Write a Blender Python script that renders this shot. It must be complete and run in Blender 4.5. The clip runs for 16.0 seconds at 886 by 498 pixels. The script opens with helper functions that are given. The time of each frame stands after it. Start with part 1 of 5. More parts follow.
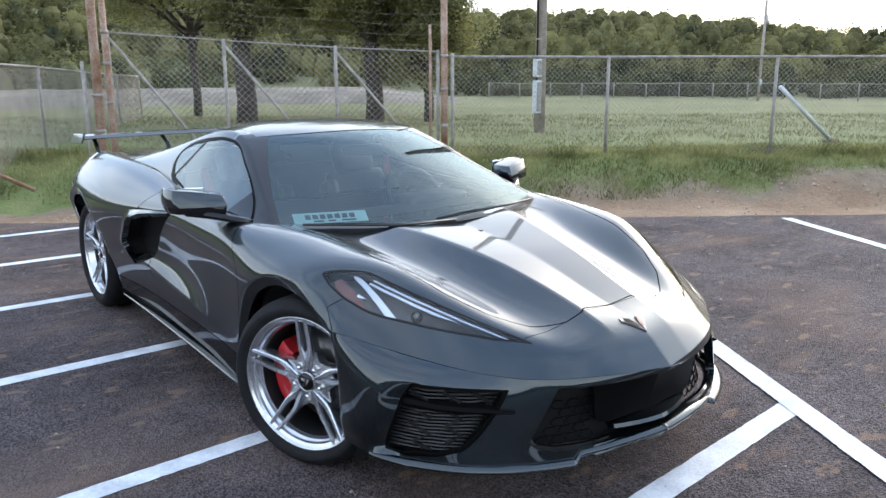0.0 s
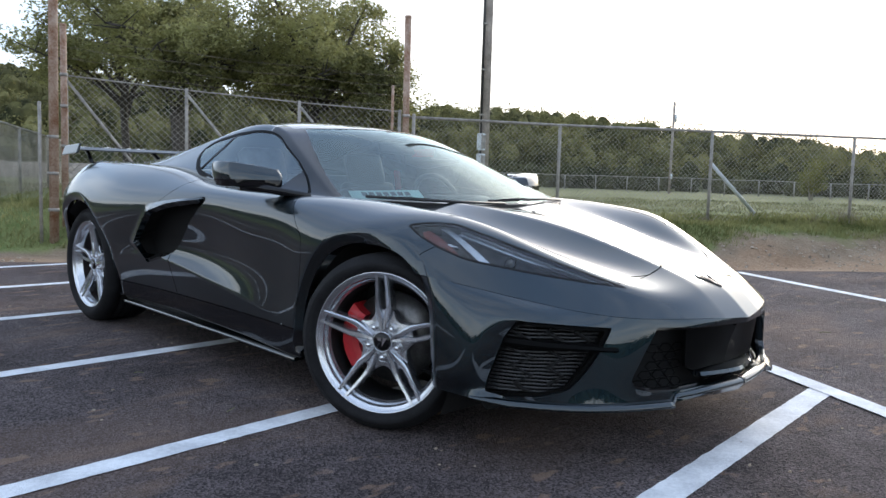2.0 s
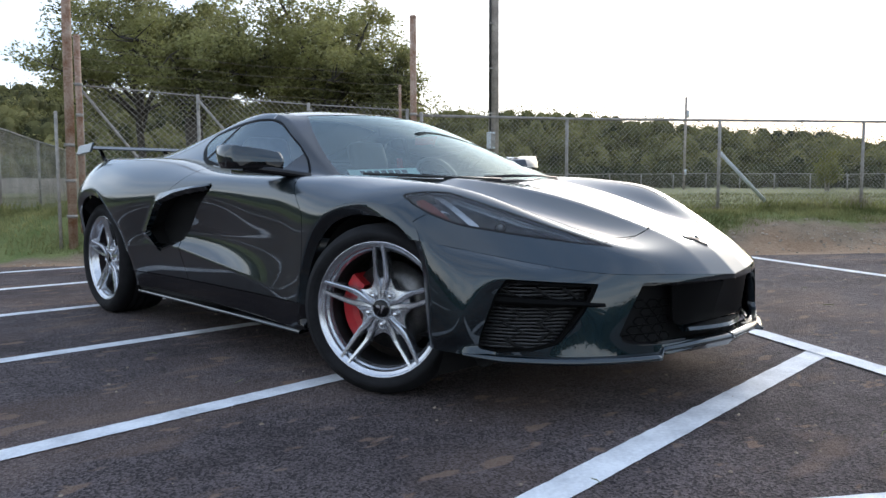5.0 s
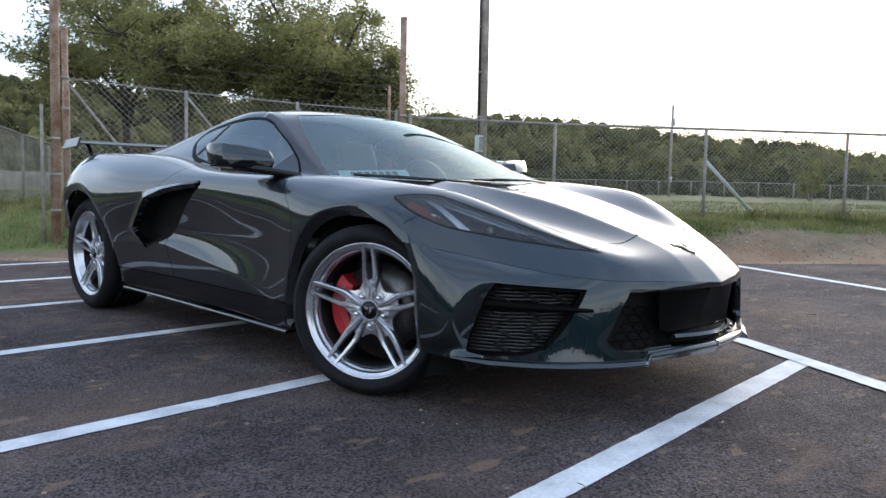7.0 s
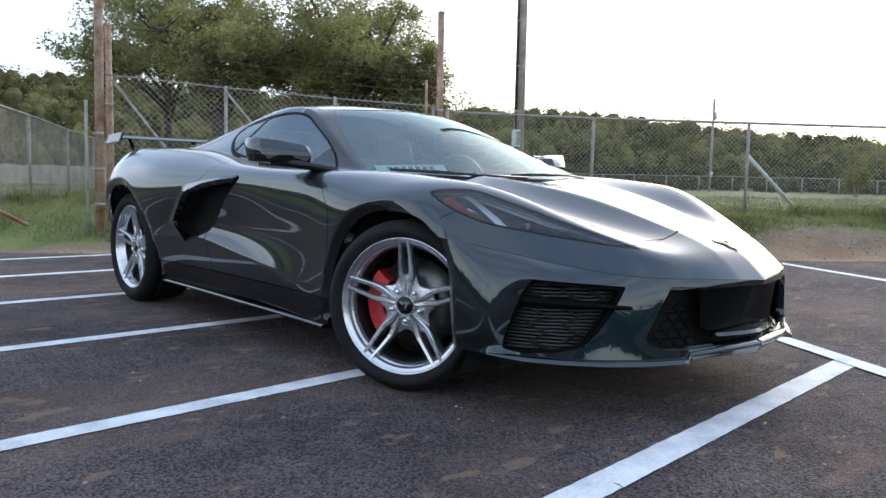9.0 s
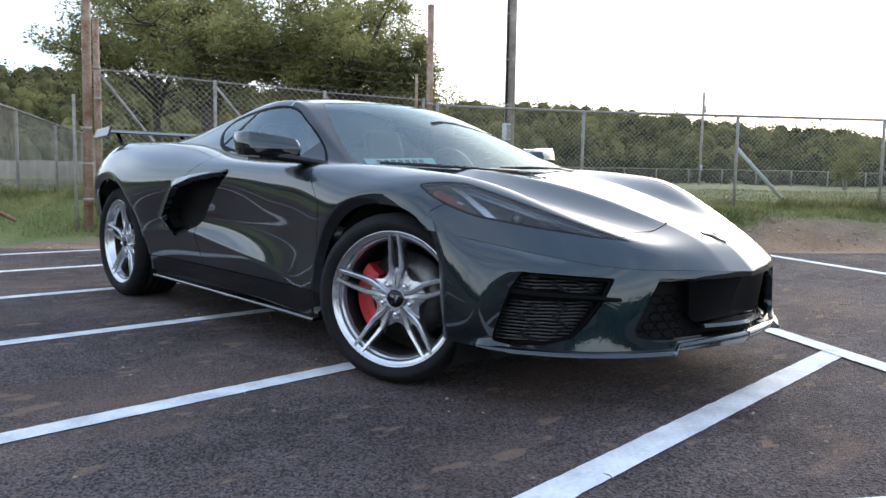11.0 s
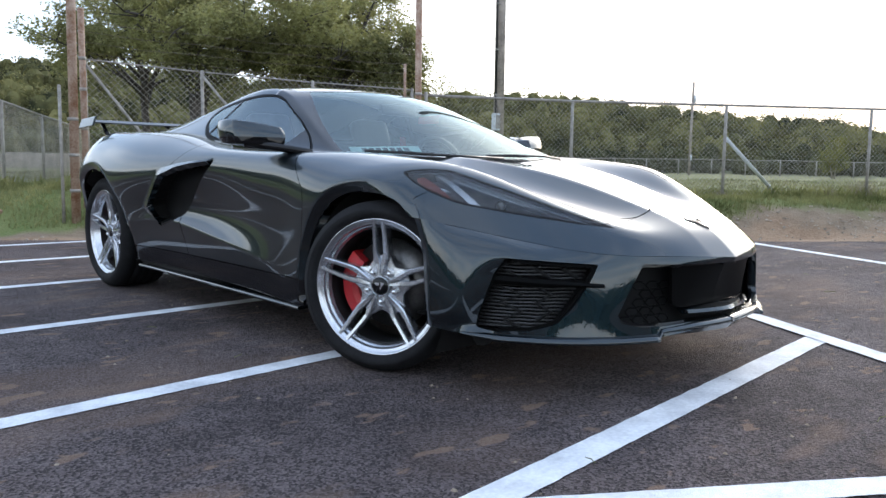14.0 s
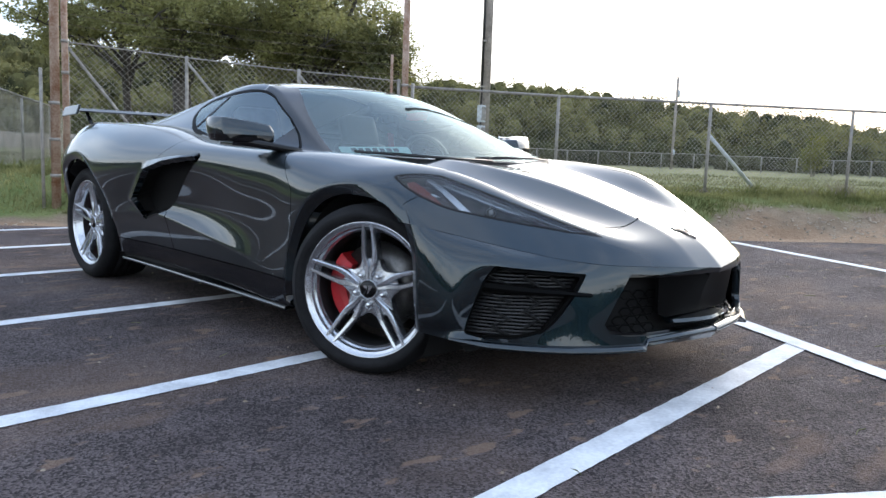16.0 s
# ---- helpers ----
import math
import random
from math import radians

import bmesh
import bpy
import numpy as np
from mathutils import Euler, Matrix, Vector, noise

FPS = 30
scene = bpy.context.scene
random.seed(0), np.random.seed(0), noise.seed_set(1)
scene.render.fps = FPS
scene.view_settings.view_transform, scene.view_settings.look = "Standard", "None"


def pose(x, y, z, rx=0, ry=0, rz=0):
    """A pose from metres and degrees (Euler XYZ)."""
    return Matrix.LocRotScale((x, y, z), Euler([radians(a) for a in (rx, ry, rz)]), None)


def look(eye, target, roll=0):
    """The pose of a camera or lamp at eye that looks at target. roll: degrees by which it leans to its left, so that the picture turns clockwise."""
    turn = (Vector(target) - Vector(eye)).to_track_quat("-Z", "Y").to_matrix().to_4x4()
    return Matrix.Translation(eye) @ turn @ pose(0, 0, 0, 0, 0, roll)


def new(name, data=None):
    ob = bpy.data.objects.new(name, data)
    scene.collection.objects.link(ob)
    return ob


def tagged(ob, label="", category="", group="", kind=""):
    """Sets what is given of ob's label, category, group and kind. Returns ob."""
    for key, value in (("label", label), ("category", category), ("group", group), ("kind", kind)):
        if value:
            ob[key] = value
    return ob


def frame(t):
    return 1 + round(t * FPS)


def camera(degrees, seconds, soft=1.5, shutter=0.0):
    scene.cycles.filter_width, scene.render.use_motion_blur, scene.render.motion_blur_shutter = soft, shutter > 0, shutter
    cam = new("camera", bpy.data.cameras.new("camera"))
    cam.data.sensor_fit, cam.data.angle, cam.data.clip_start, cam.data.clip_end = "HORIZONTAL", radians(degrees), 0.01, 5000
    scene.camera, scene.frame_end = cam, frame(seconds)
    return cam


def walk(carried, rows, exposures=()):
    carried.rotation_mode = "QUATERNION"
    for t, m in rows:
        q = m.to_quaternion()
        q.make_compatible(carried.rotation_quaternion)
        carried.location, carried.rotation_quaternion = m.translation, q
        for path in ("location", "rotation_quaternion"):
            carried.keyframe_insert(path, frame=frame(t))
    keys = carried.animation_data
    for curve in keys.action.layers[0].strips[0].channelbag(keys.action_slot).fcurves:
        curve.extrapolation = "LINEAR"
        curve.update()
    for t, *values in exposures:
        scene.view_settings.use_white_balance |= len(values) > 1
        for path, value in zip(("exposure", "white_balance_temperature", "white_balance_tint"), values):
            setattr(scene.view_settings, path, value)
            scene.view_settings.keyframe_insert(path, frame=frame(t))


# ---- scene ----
cam = camera(59.5, 16.0)
PATH = [
    (0, (-2.169, -2.437, 1.435), (-0.95, -0.912, 1.004), -0.2),
    (0.5, (-2.389, -2.285, 1.369), (-1.086, -0.825, 0.957), 0.5),
    (1, (-2.573, -2.103, 1.305), (-1.095, -0.801, 0.958), 2.3),
    (1.5, (-2.666, -2.02, 1.144), (-1.174, -0.721, 0.848), 3.0),
    (2, (-2.71, -2.103, 0.93), (-1.292, -0.705, 0.748), 1.7),
    (2.5, (-2.726, -2.212, 0.85), (-1.42, -0.698, 0.793), 2.2),
    (3, (-2.727, -2.277, 0.827), (-1.36, -0.82, 0.733), 1.1),
    (3.5, (-2.727, -2.273, 0.803), (-1.345, -0.831, 0.693), -0.0),
    (4, (-2.725, -2.263, 0.797), (-1.344, -0.824, 0.655), -0.9),
    (6.5, (-2.743, -2.249, 0.796), (-1.338, -0.834, 0.634), 1.1),
    (7, (-2.745, -2.244, 0.799), (-1.331, -0.838, 0.64), 1.1),
    (7.5, (-2.735, -2.234, 0.798), (-1.342, -0.808, 0.637), 1.1),
    (8, (-2.735, -2.235, 0.799), (-1.36, -0.792, 0.634), 1.2),
    (8.5, (-2.733, -2.23, 0.8), (-1.389, -0.76, 0.627), 1.2),
    (11, (-2.732, -2.237, 0.796), (-1.37, -0.784, 0.607), 1.0),
    (11.5, (-2.731, -2.236, 0.794), (-1.366, -0.787, 0.597), 0.9),
    (12, (-2.721, -2.236, 0.792), (-1.355, -0.789, 0.584), 0.4),
    (12.5, (-2.719, -2.239, 0.79), (-1.353, -0.794, 0.582), 0.1),
    (13, (-2.726, -2.245, 0.794), (-1.353, -0.805, 0.588), 0.4),
    (13.5, (-2.715, -2.252, 0.788), (-1.336, -0.819, 0.578), 0.7),
    (14, (-2.715, -2.257, 0.782), (-1.338, -0.821, 0.571), 0.8),
    (14.5, (-2.706, -2.258, 0.792), (-1.33, -0.822, 0.58), 0.6),
    (15, (-2.711, -2.249, 0.788), (-1.318, -0.83, 0.566), 0.9),
    (15.5, (-2.718, -2.241, 0.791), (-1.317, -0.832, 0.559), 1.5),
    (16, (-2.735, -2.235, 0.846), (-1.326, -0.836, 0.604), 2.1),
]
EXPOSURE = [(0, 2.18), (0.8, 2.0), (1.5, 1.78), (2.0, 1.66), (2.5, 1.35), (3.0, 1.27), (3.5, 1.4), (6.5, 1.6), (8.5, 1.73), (11, 1.83), (12.5, 1.88), (16, 1.88)]
walk(cam, [(t, look(eye, target, roll)) for t, eye, target, roll in PATH], EXPOSURE)

# ---- world and light ----
world = bpy.data.worlds.new("sky")
scene.world = world
world.use_nodes = True
wn = world.node_tree
sky = wn.nodes.new("ShaderNodeTexSky")
sky.sky_type = "NISHITA"
sky.sun_disc = False
SUN_TURN, SUN_RISE = radians(72), radians(24)
sky.sun_elevation = SUN_RISE
sky.sun_rotation = SUN_TURN
sky.air_density, sky.dust_density, sky.ozone_density = 1.2, 3.0, 1.0
veil = wn.nodes.new("ShaderNodeMix")
veil.data_type = "RGBA"
veil.inputs[0].default_value = 0.85
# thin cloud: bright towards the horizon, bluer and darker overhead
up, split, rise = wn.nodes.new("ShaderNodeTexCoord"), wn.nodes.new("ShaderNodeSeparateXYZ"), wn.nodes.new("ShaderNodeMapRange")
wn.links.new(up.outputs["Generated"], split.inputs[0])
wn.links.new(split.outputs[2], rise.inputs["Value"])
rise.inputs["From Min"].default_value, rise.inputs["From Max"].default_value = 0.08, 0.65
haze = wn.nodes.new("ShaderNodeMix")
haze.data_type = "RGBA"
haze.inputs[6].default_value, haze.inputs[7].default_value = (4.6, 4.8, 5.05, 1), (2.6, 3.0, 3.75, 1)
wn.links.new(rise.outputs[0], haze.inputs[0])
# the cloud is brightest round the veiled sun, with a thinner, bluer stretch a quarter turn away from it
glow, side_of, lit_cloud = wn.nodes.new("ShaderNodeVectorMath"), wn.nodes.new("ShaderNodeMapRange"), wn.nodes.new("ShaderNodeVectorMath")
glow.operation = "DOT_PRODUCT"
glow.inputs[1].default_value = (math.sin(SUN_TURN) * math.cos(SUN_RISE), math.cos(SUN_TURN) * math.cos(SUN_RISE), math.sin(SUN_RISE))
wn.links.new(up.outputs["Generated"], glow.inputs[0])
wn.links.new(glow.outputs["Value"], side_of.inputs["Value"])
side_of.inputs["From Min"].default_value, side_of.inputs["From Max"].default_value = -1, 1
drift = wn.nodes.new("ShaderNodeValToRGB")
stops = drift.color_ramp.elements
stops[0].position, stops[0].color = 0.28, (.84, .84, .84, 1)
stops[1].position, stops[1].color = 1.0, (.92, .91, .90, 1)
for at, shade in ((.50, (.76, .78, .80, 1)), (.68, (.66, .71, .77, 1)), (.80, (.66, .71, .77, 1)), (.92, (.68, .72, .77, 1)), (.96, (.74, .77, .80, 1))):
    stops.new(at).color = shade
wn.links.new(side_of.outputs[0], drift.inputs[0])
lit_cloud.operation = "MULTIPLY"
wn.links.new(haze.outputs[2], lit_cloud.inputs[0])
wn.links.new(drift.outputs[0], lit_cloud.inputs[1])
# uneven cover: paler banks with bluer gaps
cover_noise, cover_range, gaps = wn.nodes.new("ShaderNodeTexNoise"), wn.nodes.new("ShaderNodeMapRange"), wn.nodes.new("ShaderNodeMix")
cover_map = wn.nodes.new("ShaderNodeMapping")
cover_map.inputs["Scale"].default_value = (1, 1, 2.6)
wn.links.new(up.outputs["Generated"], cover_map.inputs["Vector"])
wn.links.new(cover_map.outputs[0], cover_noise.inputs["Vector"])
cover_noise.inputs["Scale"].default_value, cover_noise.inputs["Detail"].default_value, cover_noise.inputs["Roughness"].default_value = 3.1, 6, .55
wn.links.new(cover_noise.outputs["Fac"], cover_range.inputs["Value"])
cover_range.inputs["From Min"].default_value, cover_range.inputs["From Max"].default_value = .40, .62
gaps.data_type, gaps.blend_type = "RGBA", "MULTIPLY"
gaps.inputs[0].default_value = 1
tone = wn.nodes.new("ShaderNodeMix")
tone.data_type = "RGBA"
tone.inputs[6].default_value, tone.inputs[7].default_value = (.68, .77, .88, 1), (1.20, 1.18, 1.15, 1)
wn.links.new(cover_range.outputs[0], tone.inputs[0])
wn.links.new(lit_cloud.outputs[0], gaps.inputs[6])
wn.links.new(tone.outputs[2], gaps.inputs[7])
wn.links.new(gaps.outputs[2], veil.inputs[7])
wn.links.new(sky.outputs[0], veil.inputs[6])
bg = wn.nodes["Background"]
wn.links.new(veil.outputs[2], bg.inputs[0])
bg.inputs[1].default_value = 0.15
sun = new("sun", bpy.data.lights.new("sun", "SUN"))
sun.data.energy, sun.data.angle, sun.data.color = 0.5, radians(16), (1.0, 0.95, 0.88)
sun.matrix_world = look((60 * math.sin(SUN_TURN), 60 * math.cos(SUN_TURN), 60 * math.tan(SUN_RISE)), (0, 0, 0))


# ---- materials ----
def mat(name, color, rough=0.5, metal=0.0, vary=0.15, scale=8.0, bump=0.0, bump_scale=60.0, coat=0.0, spec=0.5, second=None, fine=None):
    """A surface with a colour that varies at two scales, and fine relief."""
    m = bpy.data.materials.new(name)
    m.use_nodes = True
    nt = m.node_tree
    b = nt.nodes["Principled BSDF"]
    b.inputs["Roughness"].default_value, b.inputs["Metallic"].default_value = rough, metal
    b.inputs["Coat Weight"].default_value, b.inputs["Coat Roughness"].default_value = coat, 0.03
    b.inputs["Specular IOR Level"].default_value = spec
    tc = nt.nodes.new("ShaderNodeTexCoord")
    if vary > 0:
        big, small = nt.nodes.new("ShaderNodeTexNoise"), nt.nodes.new("ShaderNodeTexNoise")
        big.inputs["Scale"].default_value, small.inputs["Scale"].default_value = scale, (fine or scale * 9)
        big.inputs["Detail"].default_value = small.inputs["Detail"].default_value = 4
        for n in (big, small):
            nt.links.new(tc.outputs["Object"], n.inputs["Vector"])
        add = nt.nodes.new("ShaderNodeMath")
        add.operation = "MULTIPLY_ADD"
        nt.links.new(small.outputs["Fac"], add.inputs[0])
        add.inputs[1].default_value = 0.5
        nt.links.new(big.outputs["Fac"], add.inputs[2])
        ramp = nt.nodes.new("ShaderNodeValToRGB")
        lo = [c * (1 - vary) for c in color]
        hi = list(second) if second else [min(1, c * (1 + vary)) for c in color]
        ramp.color_ramp.elements[0].position, ramp.color_ramp.elements[1].position = 0.55, 0.95
        ramp.color_ramp.elements[0].color, ramp.color_ramp.elements[1].color = (*lo, 1), (*hi, 1)
        nt.links.new(add.outputs[0], ramp.inputs[0])
        nt.links.new(ramp.outputs[0], b.inputs["Base Color"])
    else:
        b.inputs["Base Color"].default_value = (*color, 1)
    if bump > 0:
        n, bp = nt.nodes.new("ShaderNodeTexNoise"), nt.nodes.new("ShaderNodeBump")
        n.inputs["Scale"].default_value, n.inputs["Detail"].default_value = bump_scale, 5
        nt.links.new(tc.outputs["Object"], n.inputs["Vector"])
        bp.inputs["Strength"].default_value, bp.inputs["Distance"].default_value = bump, 0.01
        nt.links.new(n.outputs["Fac"], bp.inputs["Height"])
        nt.links.new(bp.outputs[0], b.inputs["Normal"])
    return m


def shine_through(m, share):
    """Leaves let part of the light through."""
    nt = m.node_tree
    b = nt.nodes["Principled BSDF"]
    tl, mx = nt.nodes.new("ShaderNodeBsdfTranslucent"), nt.nodes.new("ShaderNodeMixShader")
    mx.inputs[0].default_value = share
    nt.links.new(b.inputs["Base Color"].links[0].from_socket, tl.inputs[0])
    nt.links.new(b.outputs[0], mx.inputs[1])
    nt.links.new(tl.outputs[0], mx.inputs[2])
    nt.links.new(mx.outputs[0], nt.nodes["Material Output"].inputs[0])


def glass(name, color, rough=0.0, ior=1.5, sheen=(1, 1, 1)):
    """A thin tinted pane: it mirrors and lets light straight through."""
    m = bpy.data.materials.new(name)
    m.use_nodes = True
    nt = m.node_tree
    nt.nodes.remove(nt.nodes["Principled BSDF"])
    tr, gl, mix, fr = (nt.nodes.new("ShaderNode" + k) for k in ("BsdfTransparent", "BsdfGlossy", "MixShader", "Fresnel"))
    tr.inputs[0].default_value, gl.inputs[1].default_value, fr.inputs[0].default_value = (*color, 1), rough, ior
    gl.inputs[0].default_value = (*sheen, 1)
    nt.links.new(fr.outputs[0], mix.inputs[0])
    nt.links.new(tr.outputs[0], mix.inputs[1])
    nt.links.new(gl.outputs[0], mix.inputs[2])
    nt.links.new(mix.outputs[0], nt.nodes["Material Output"].inputs[0])
    return m


M_PAINT = mat("car_paint", (0.0085, 0.0185, 0.0245), 0.36, 1.0, vary=0.12, scale=3, fine=900, coat=1.0, spec=0.0)
M_PAINT.node_tree.nodes["Principled BSDF"].inputs["Coat IOR"].default_value = 1.62
M_BLACK = mat("black_plastic", (0.012, 0.012, 0.013), 0.45, vary=0.2, scale=30, bump=0.05, bump_scale=400)
M_GLOSSBLACK = mat("gloss_black", (0.005, 0.005, 0.006), 0.12, vary=0.1, coat=0.55, spec=0.05)
M_SHELL = mat("dark_inner_shell", (0.004, 0.004, 0.004), 0.9, vary=0.2)
M_TYRE = mat("tyre_rubber", (0.010, 0.010, 0.011), 0.8, vary=0.35, scale=12, bump=0.2, bump_scale=250, spec=0.2)
M_SILVER = mat("silver_wheel", (0.52, 0.54, 0.575), 0.24, 0.9, vary=0.08, scale=20, coat=0.3)
M_CHROME = mat("chrome", (0.75, 0.76, 0.78), 0.12, 1.0, vary=0.05)
M_RED = mat("red_caliper", (0.42, 0.012, 0.018), 0.3, vary=0.15, coat=0.5)
M_DISC = mat("brake_disc", (0.16, 0.155, 0.15), 0.4, 0.9, vary=0.25, scale=30)
M_GLASS = glass("windscreen_glass", (0.56, 0.68, 0.68), ior=1.62, sheen=(.72, .88, .92))
M_SIDEGLASS = glass("side_glass", (0.58, 0.70, 0.71), ior=2.05, sheen=(.88, .98, 1))
M_LENS = glass("lamp_cover", (0.92, 0.94, 0.95))
M_AMBER = mat("amber_reflector", (0.11, 0.022, 0.012), 0.35, vary=0.25, scale=40, coat=0.6)
M_LAMPDARK = mat("lamp_housing", (0.085, 0.080, 0.080), 0.30, 0.5, vary=0.25, scale=25)
M_LAMPSILVER = mat("lamp_reflector", (0.55, 0.57, 0.60), 0.22, 0.9, vary=0.1)
M_SLAT = mat("slat_plastic", (.040, .041, .043), .4, vary=.2, scale=30)
M_DARKGLOSS = mat("dark_grille_gloss", (.004, .004, .004), .4, vary=.1, coat=0, spec=.03)
M_BARREL = mat("dark_barrel", (.02, .02, .021), .5, .3, vary=.2)
M_LAMPGLASS = mat("projector_glass", (.05, .048, .046), .15, .2, vary=.2, scale=40, coat=.8)
M_SEAT = mat("seat_leather", (0.035, 0.033, 0.032), 0.55, vary=0.2, scale=20, bump=0.1, bump_scale=200)
M_BELT = mat("red_belt", (0.42, 0.02, 0.02), 0.7, vary=0.1, scale=100)
M_PAPER = mat("paper_tag", (0.62, 0.80, 0.76), 0.6, vary=0.04, scale=30)
M_INK = mat("dark_ink", (0.03, 0.035, 0.04), 0.6, vary=0.1)
M_STEEL = mat("galvanised_steel", (0.27, 0.25, 0.225), 0.65, 0.1, vary=0.3, scale=12, bump=0.05, bump_scale=80)
M_RUST = mat("rusty_steel", (0.34, 0.15, 0.07), 0.8, 0.0, vary=0.45, scale=5, bump=0.25, bump_scale=70, second=(0.42, 0.32, 0.25))
M_WIRE = mat("chain_wire", (0.26, 0.24, 0.21), 0.6, 0.2, vary=0.3, scale=3)
M_DARKWIRE = mat("rusty_wire", (0.16, 0.13, 0.11), 0.8, 0.1, vary=0.3, scale=3)
M_WOOD = mat("weathered_pole", (0.32, 0.275, 0.24), 0.85, vary=0.35, scale=5, bump=0.3, bump_scale=40)
M_BOX = mat("grey_enamel", (0.52, 0.55, 0.57), 0.5, vary=0.1, scale=10)
M_BARK = mat("bark", (0.06, 0.05, 0.042), 0.9, vary=0.4, scale=4, bump=0.6, bump_scale=18)
M_LEAF = mat("oak_leaves", (0.155, 0.163, 0.058), 0.6, vary=0.5, scale=0.6, fine=7, second=(0.36, 0.345, 0.135))
shine_through(M_LEAF, 0.5)


# ---- mesh helpers ----
def part(name, verts, faces, material, parent=None, label="", smooth=True):
    """One mesh object, under a thing or a part if one is given."""
    me = bpy.data.meshes.new(name)
    me.from_pydata([tuple(v[:3]) for v in verts], [], [tuple(f) for f in faces])
    me.materials.append(material)
    if smooth:
        me.polygons.foreach_set("use_smooth", [True] * len(me.polygons))
    me.update()
    ob = new(name, me)
    if parent:
        ob.parent = parent
    if label:
        ob["label"] = label
    return ob


def bm_part(name, bm, material, parent=None, label="", smooth=False):
    me = bpy.data.meshes.new(name)
    bmesh.ops.recalc_face_normals(bm, faces=bm.faces)
    bm.to_mesh(me)
    bm.free()
    me.materials.append(material)
    if smooth:
        me.polygons.foreach_set("use_smooth", [True] * len(me.polygons))
    ob = new(name, me)
    if parent:
        ob.parent = parent
    if label:
        ob["label"] = label
    return ob


def thing(name, label, category, group="", kind="", at=(0, 0, 0)):
    ob = new(name)
    ob.location = at
    ob.empty_display_size = 0.1
    return tagged(ob, label, category, group, kind)


def box(bm, lo, hi, bevel=0.0, m=None, seg=2):
    """A bevelled block between two corners, added to bm."""
    lo, hi = Vector(lo), Vector(hi)
    made = bmesh.ops.create_cube(bm, size=1.0, matrix=Matrix.Translation((lo + hi) / 2) @ Matrix.Diagonal((*(hi - lo), 1)))
    vs = made["verts"]
    if bevel:
        es = list({e for v in vs for e in v.link_edges})
        out = bmesh.ops.bevel(bm, geom=es, offset=bevel, segments=seg, affect="EDGES", profile=0.6)
        vs = list({v for f in out["faces"] for v in f.verts} | {v for v in vs if v.is_valid})
    if m is not None:
        bmesh.ops.transform(bm, matrix=m, verts=vs)
    return vs


def tube(path, radius, sides=8, caps=True, taper=None):
    """Vertices and faces of a round bar along a path."""
    pts = [Vector(p) for p in path]
    vs, fs = [], []
    for i, p in enumerate(pts):
        d = (pts[min(i + 1, len(pts) - 1)] - pts[max(i - 1, 0)]).normalized()
        a = d.cross(Vector((0.31, 0.17, 0.94)) if abs(d.z) < 0.9 else Vector((1, 0.1, 0))).normalized()
        b = d.cross(a)
        r = radius if taper is None else radius + (taper - radius) * i / (len(pts) - 1)
        for k in range(sides):
            w = 2 * math.pi * k / sides
            vs.append(p + a * r * math.cos(w) + b * r * math.sin(w))
    for i in range(len(pts) - 1):
        for k in range(sides):
            j = (k + 1) % sides
            fs.append((i * sides + k, i * sides + j, (i + 1) * sides + j, (i + 1) * sides + k))
    if caps:
        fs.append(tuple(range(sides))[::-1])
        fs.append(tuple((len(pts) - 1) * sides + k for k in range(sides)))
    return vs, fs


def merged(pieces):
    vs, fs = [], []
    for v, f in pieces:
        o = len(vs)
        vs += list(v)
        fs += [tuple(i + o for i in q) for q in f]
    return vs, fs


def lathe(profile, n, axis="x"):
    """A body turned round the x axis from (x, radius) pairs."""
    vs, fs = [], []
    for x, r in profile:
        for k in range(n):
            w = 2 * math.pi * k / n
            vs.append((x, r * math.cos(w), r * math.sin(w)))
    for i in range(len(profile) - 1):
        for k in range(n):
            j = (k + 1) % n
            fs.append((i * n + k, i * n + j, (i + 1) * n + j, (i + 1) * n + k))
    return vs, fs


def spline(t, pts, q):
    """A natural cubic through pts at t, read at q."""
    t, pts, q = np.asarray(t, float), np.asarray(pts, float), np.asarray(q, float)
    n = len(t)
    if n < 3:
        w = ((q - t[0]) / (t[-1] - t[0]))[:, None]
        return pts[0] * (1 - w) + pts[-1] * w
    h = np.diff(t)
    a = np.zeros((n, n))
    r = np.zeros((n, pts.shape[1]))
    a[0, 0] = a[-1, -1] = 1
    for i in range(1, n - 1):
        a[i, i - 1], a[i, i], a[i, i + 1] = h[i - 1], 2 * (h[i - 1] + h[i]), h[i]
        r[i] = 6 * ((pts[i + 1] - pts[i]) / h[i] - (pts[i] - pts[i - 1]) / h[i - 1])
    m = np.linalg.solve(a, r)
    k = np.clip(np.searchsorted(t, q, side="right") - 1, 0, n - 2)
    d0, d1, hk = (q - t[k])[:, None], (t[k + 1] - q)[:, None], h[k][:, None]
    return (m[k] * d1**3 + m[k + 1] * d0**3) / (6 * hk) + (pts[k] / hk - m[k] * hk / 6) * d1 + (pts[k + 1] / hk - m[k + 1] * hk / 6) * d0


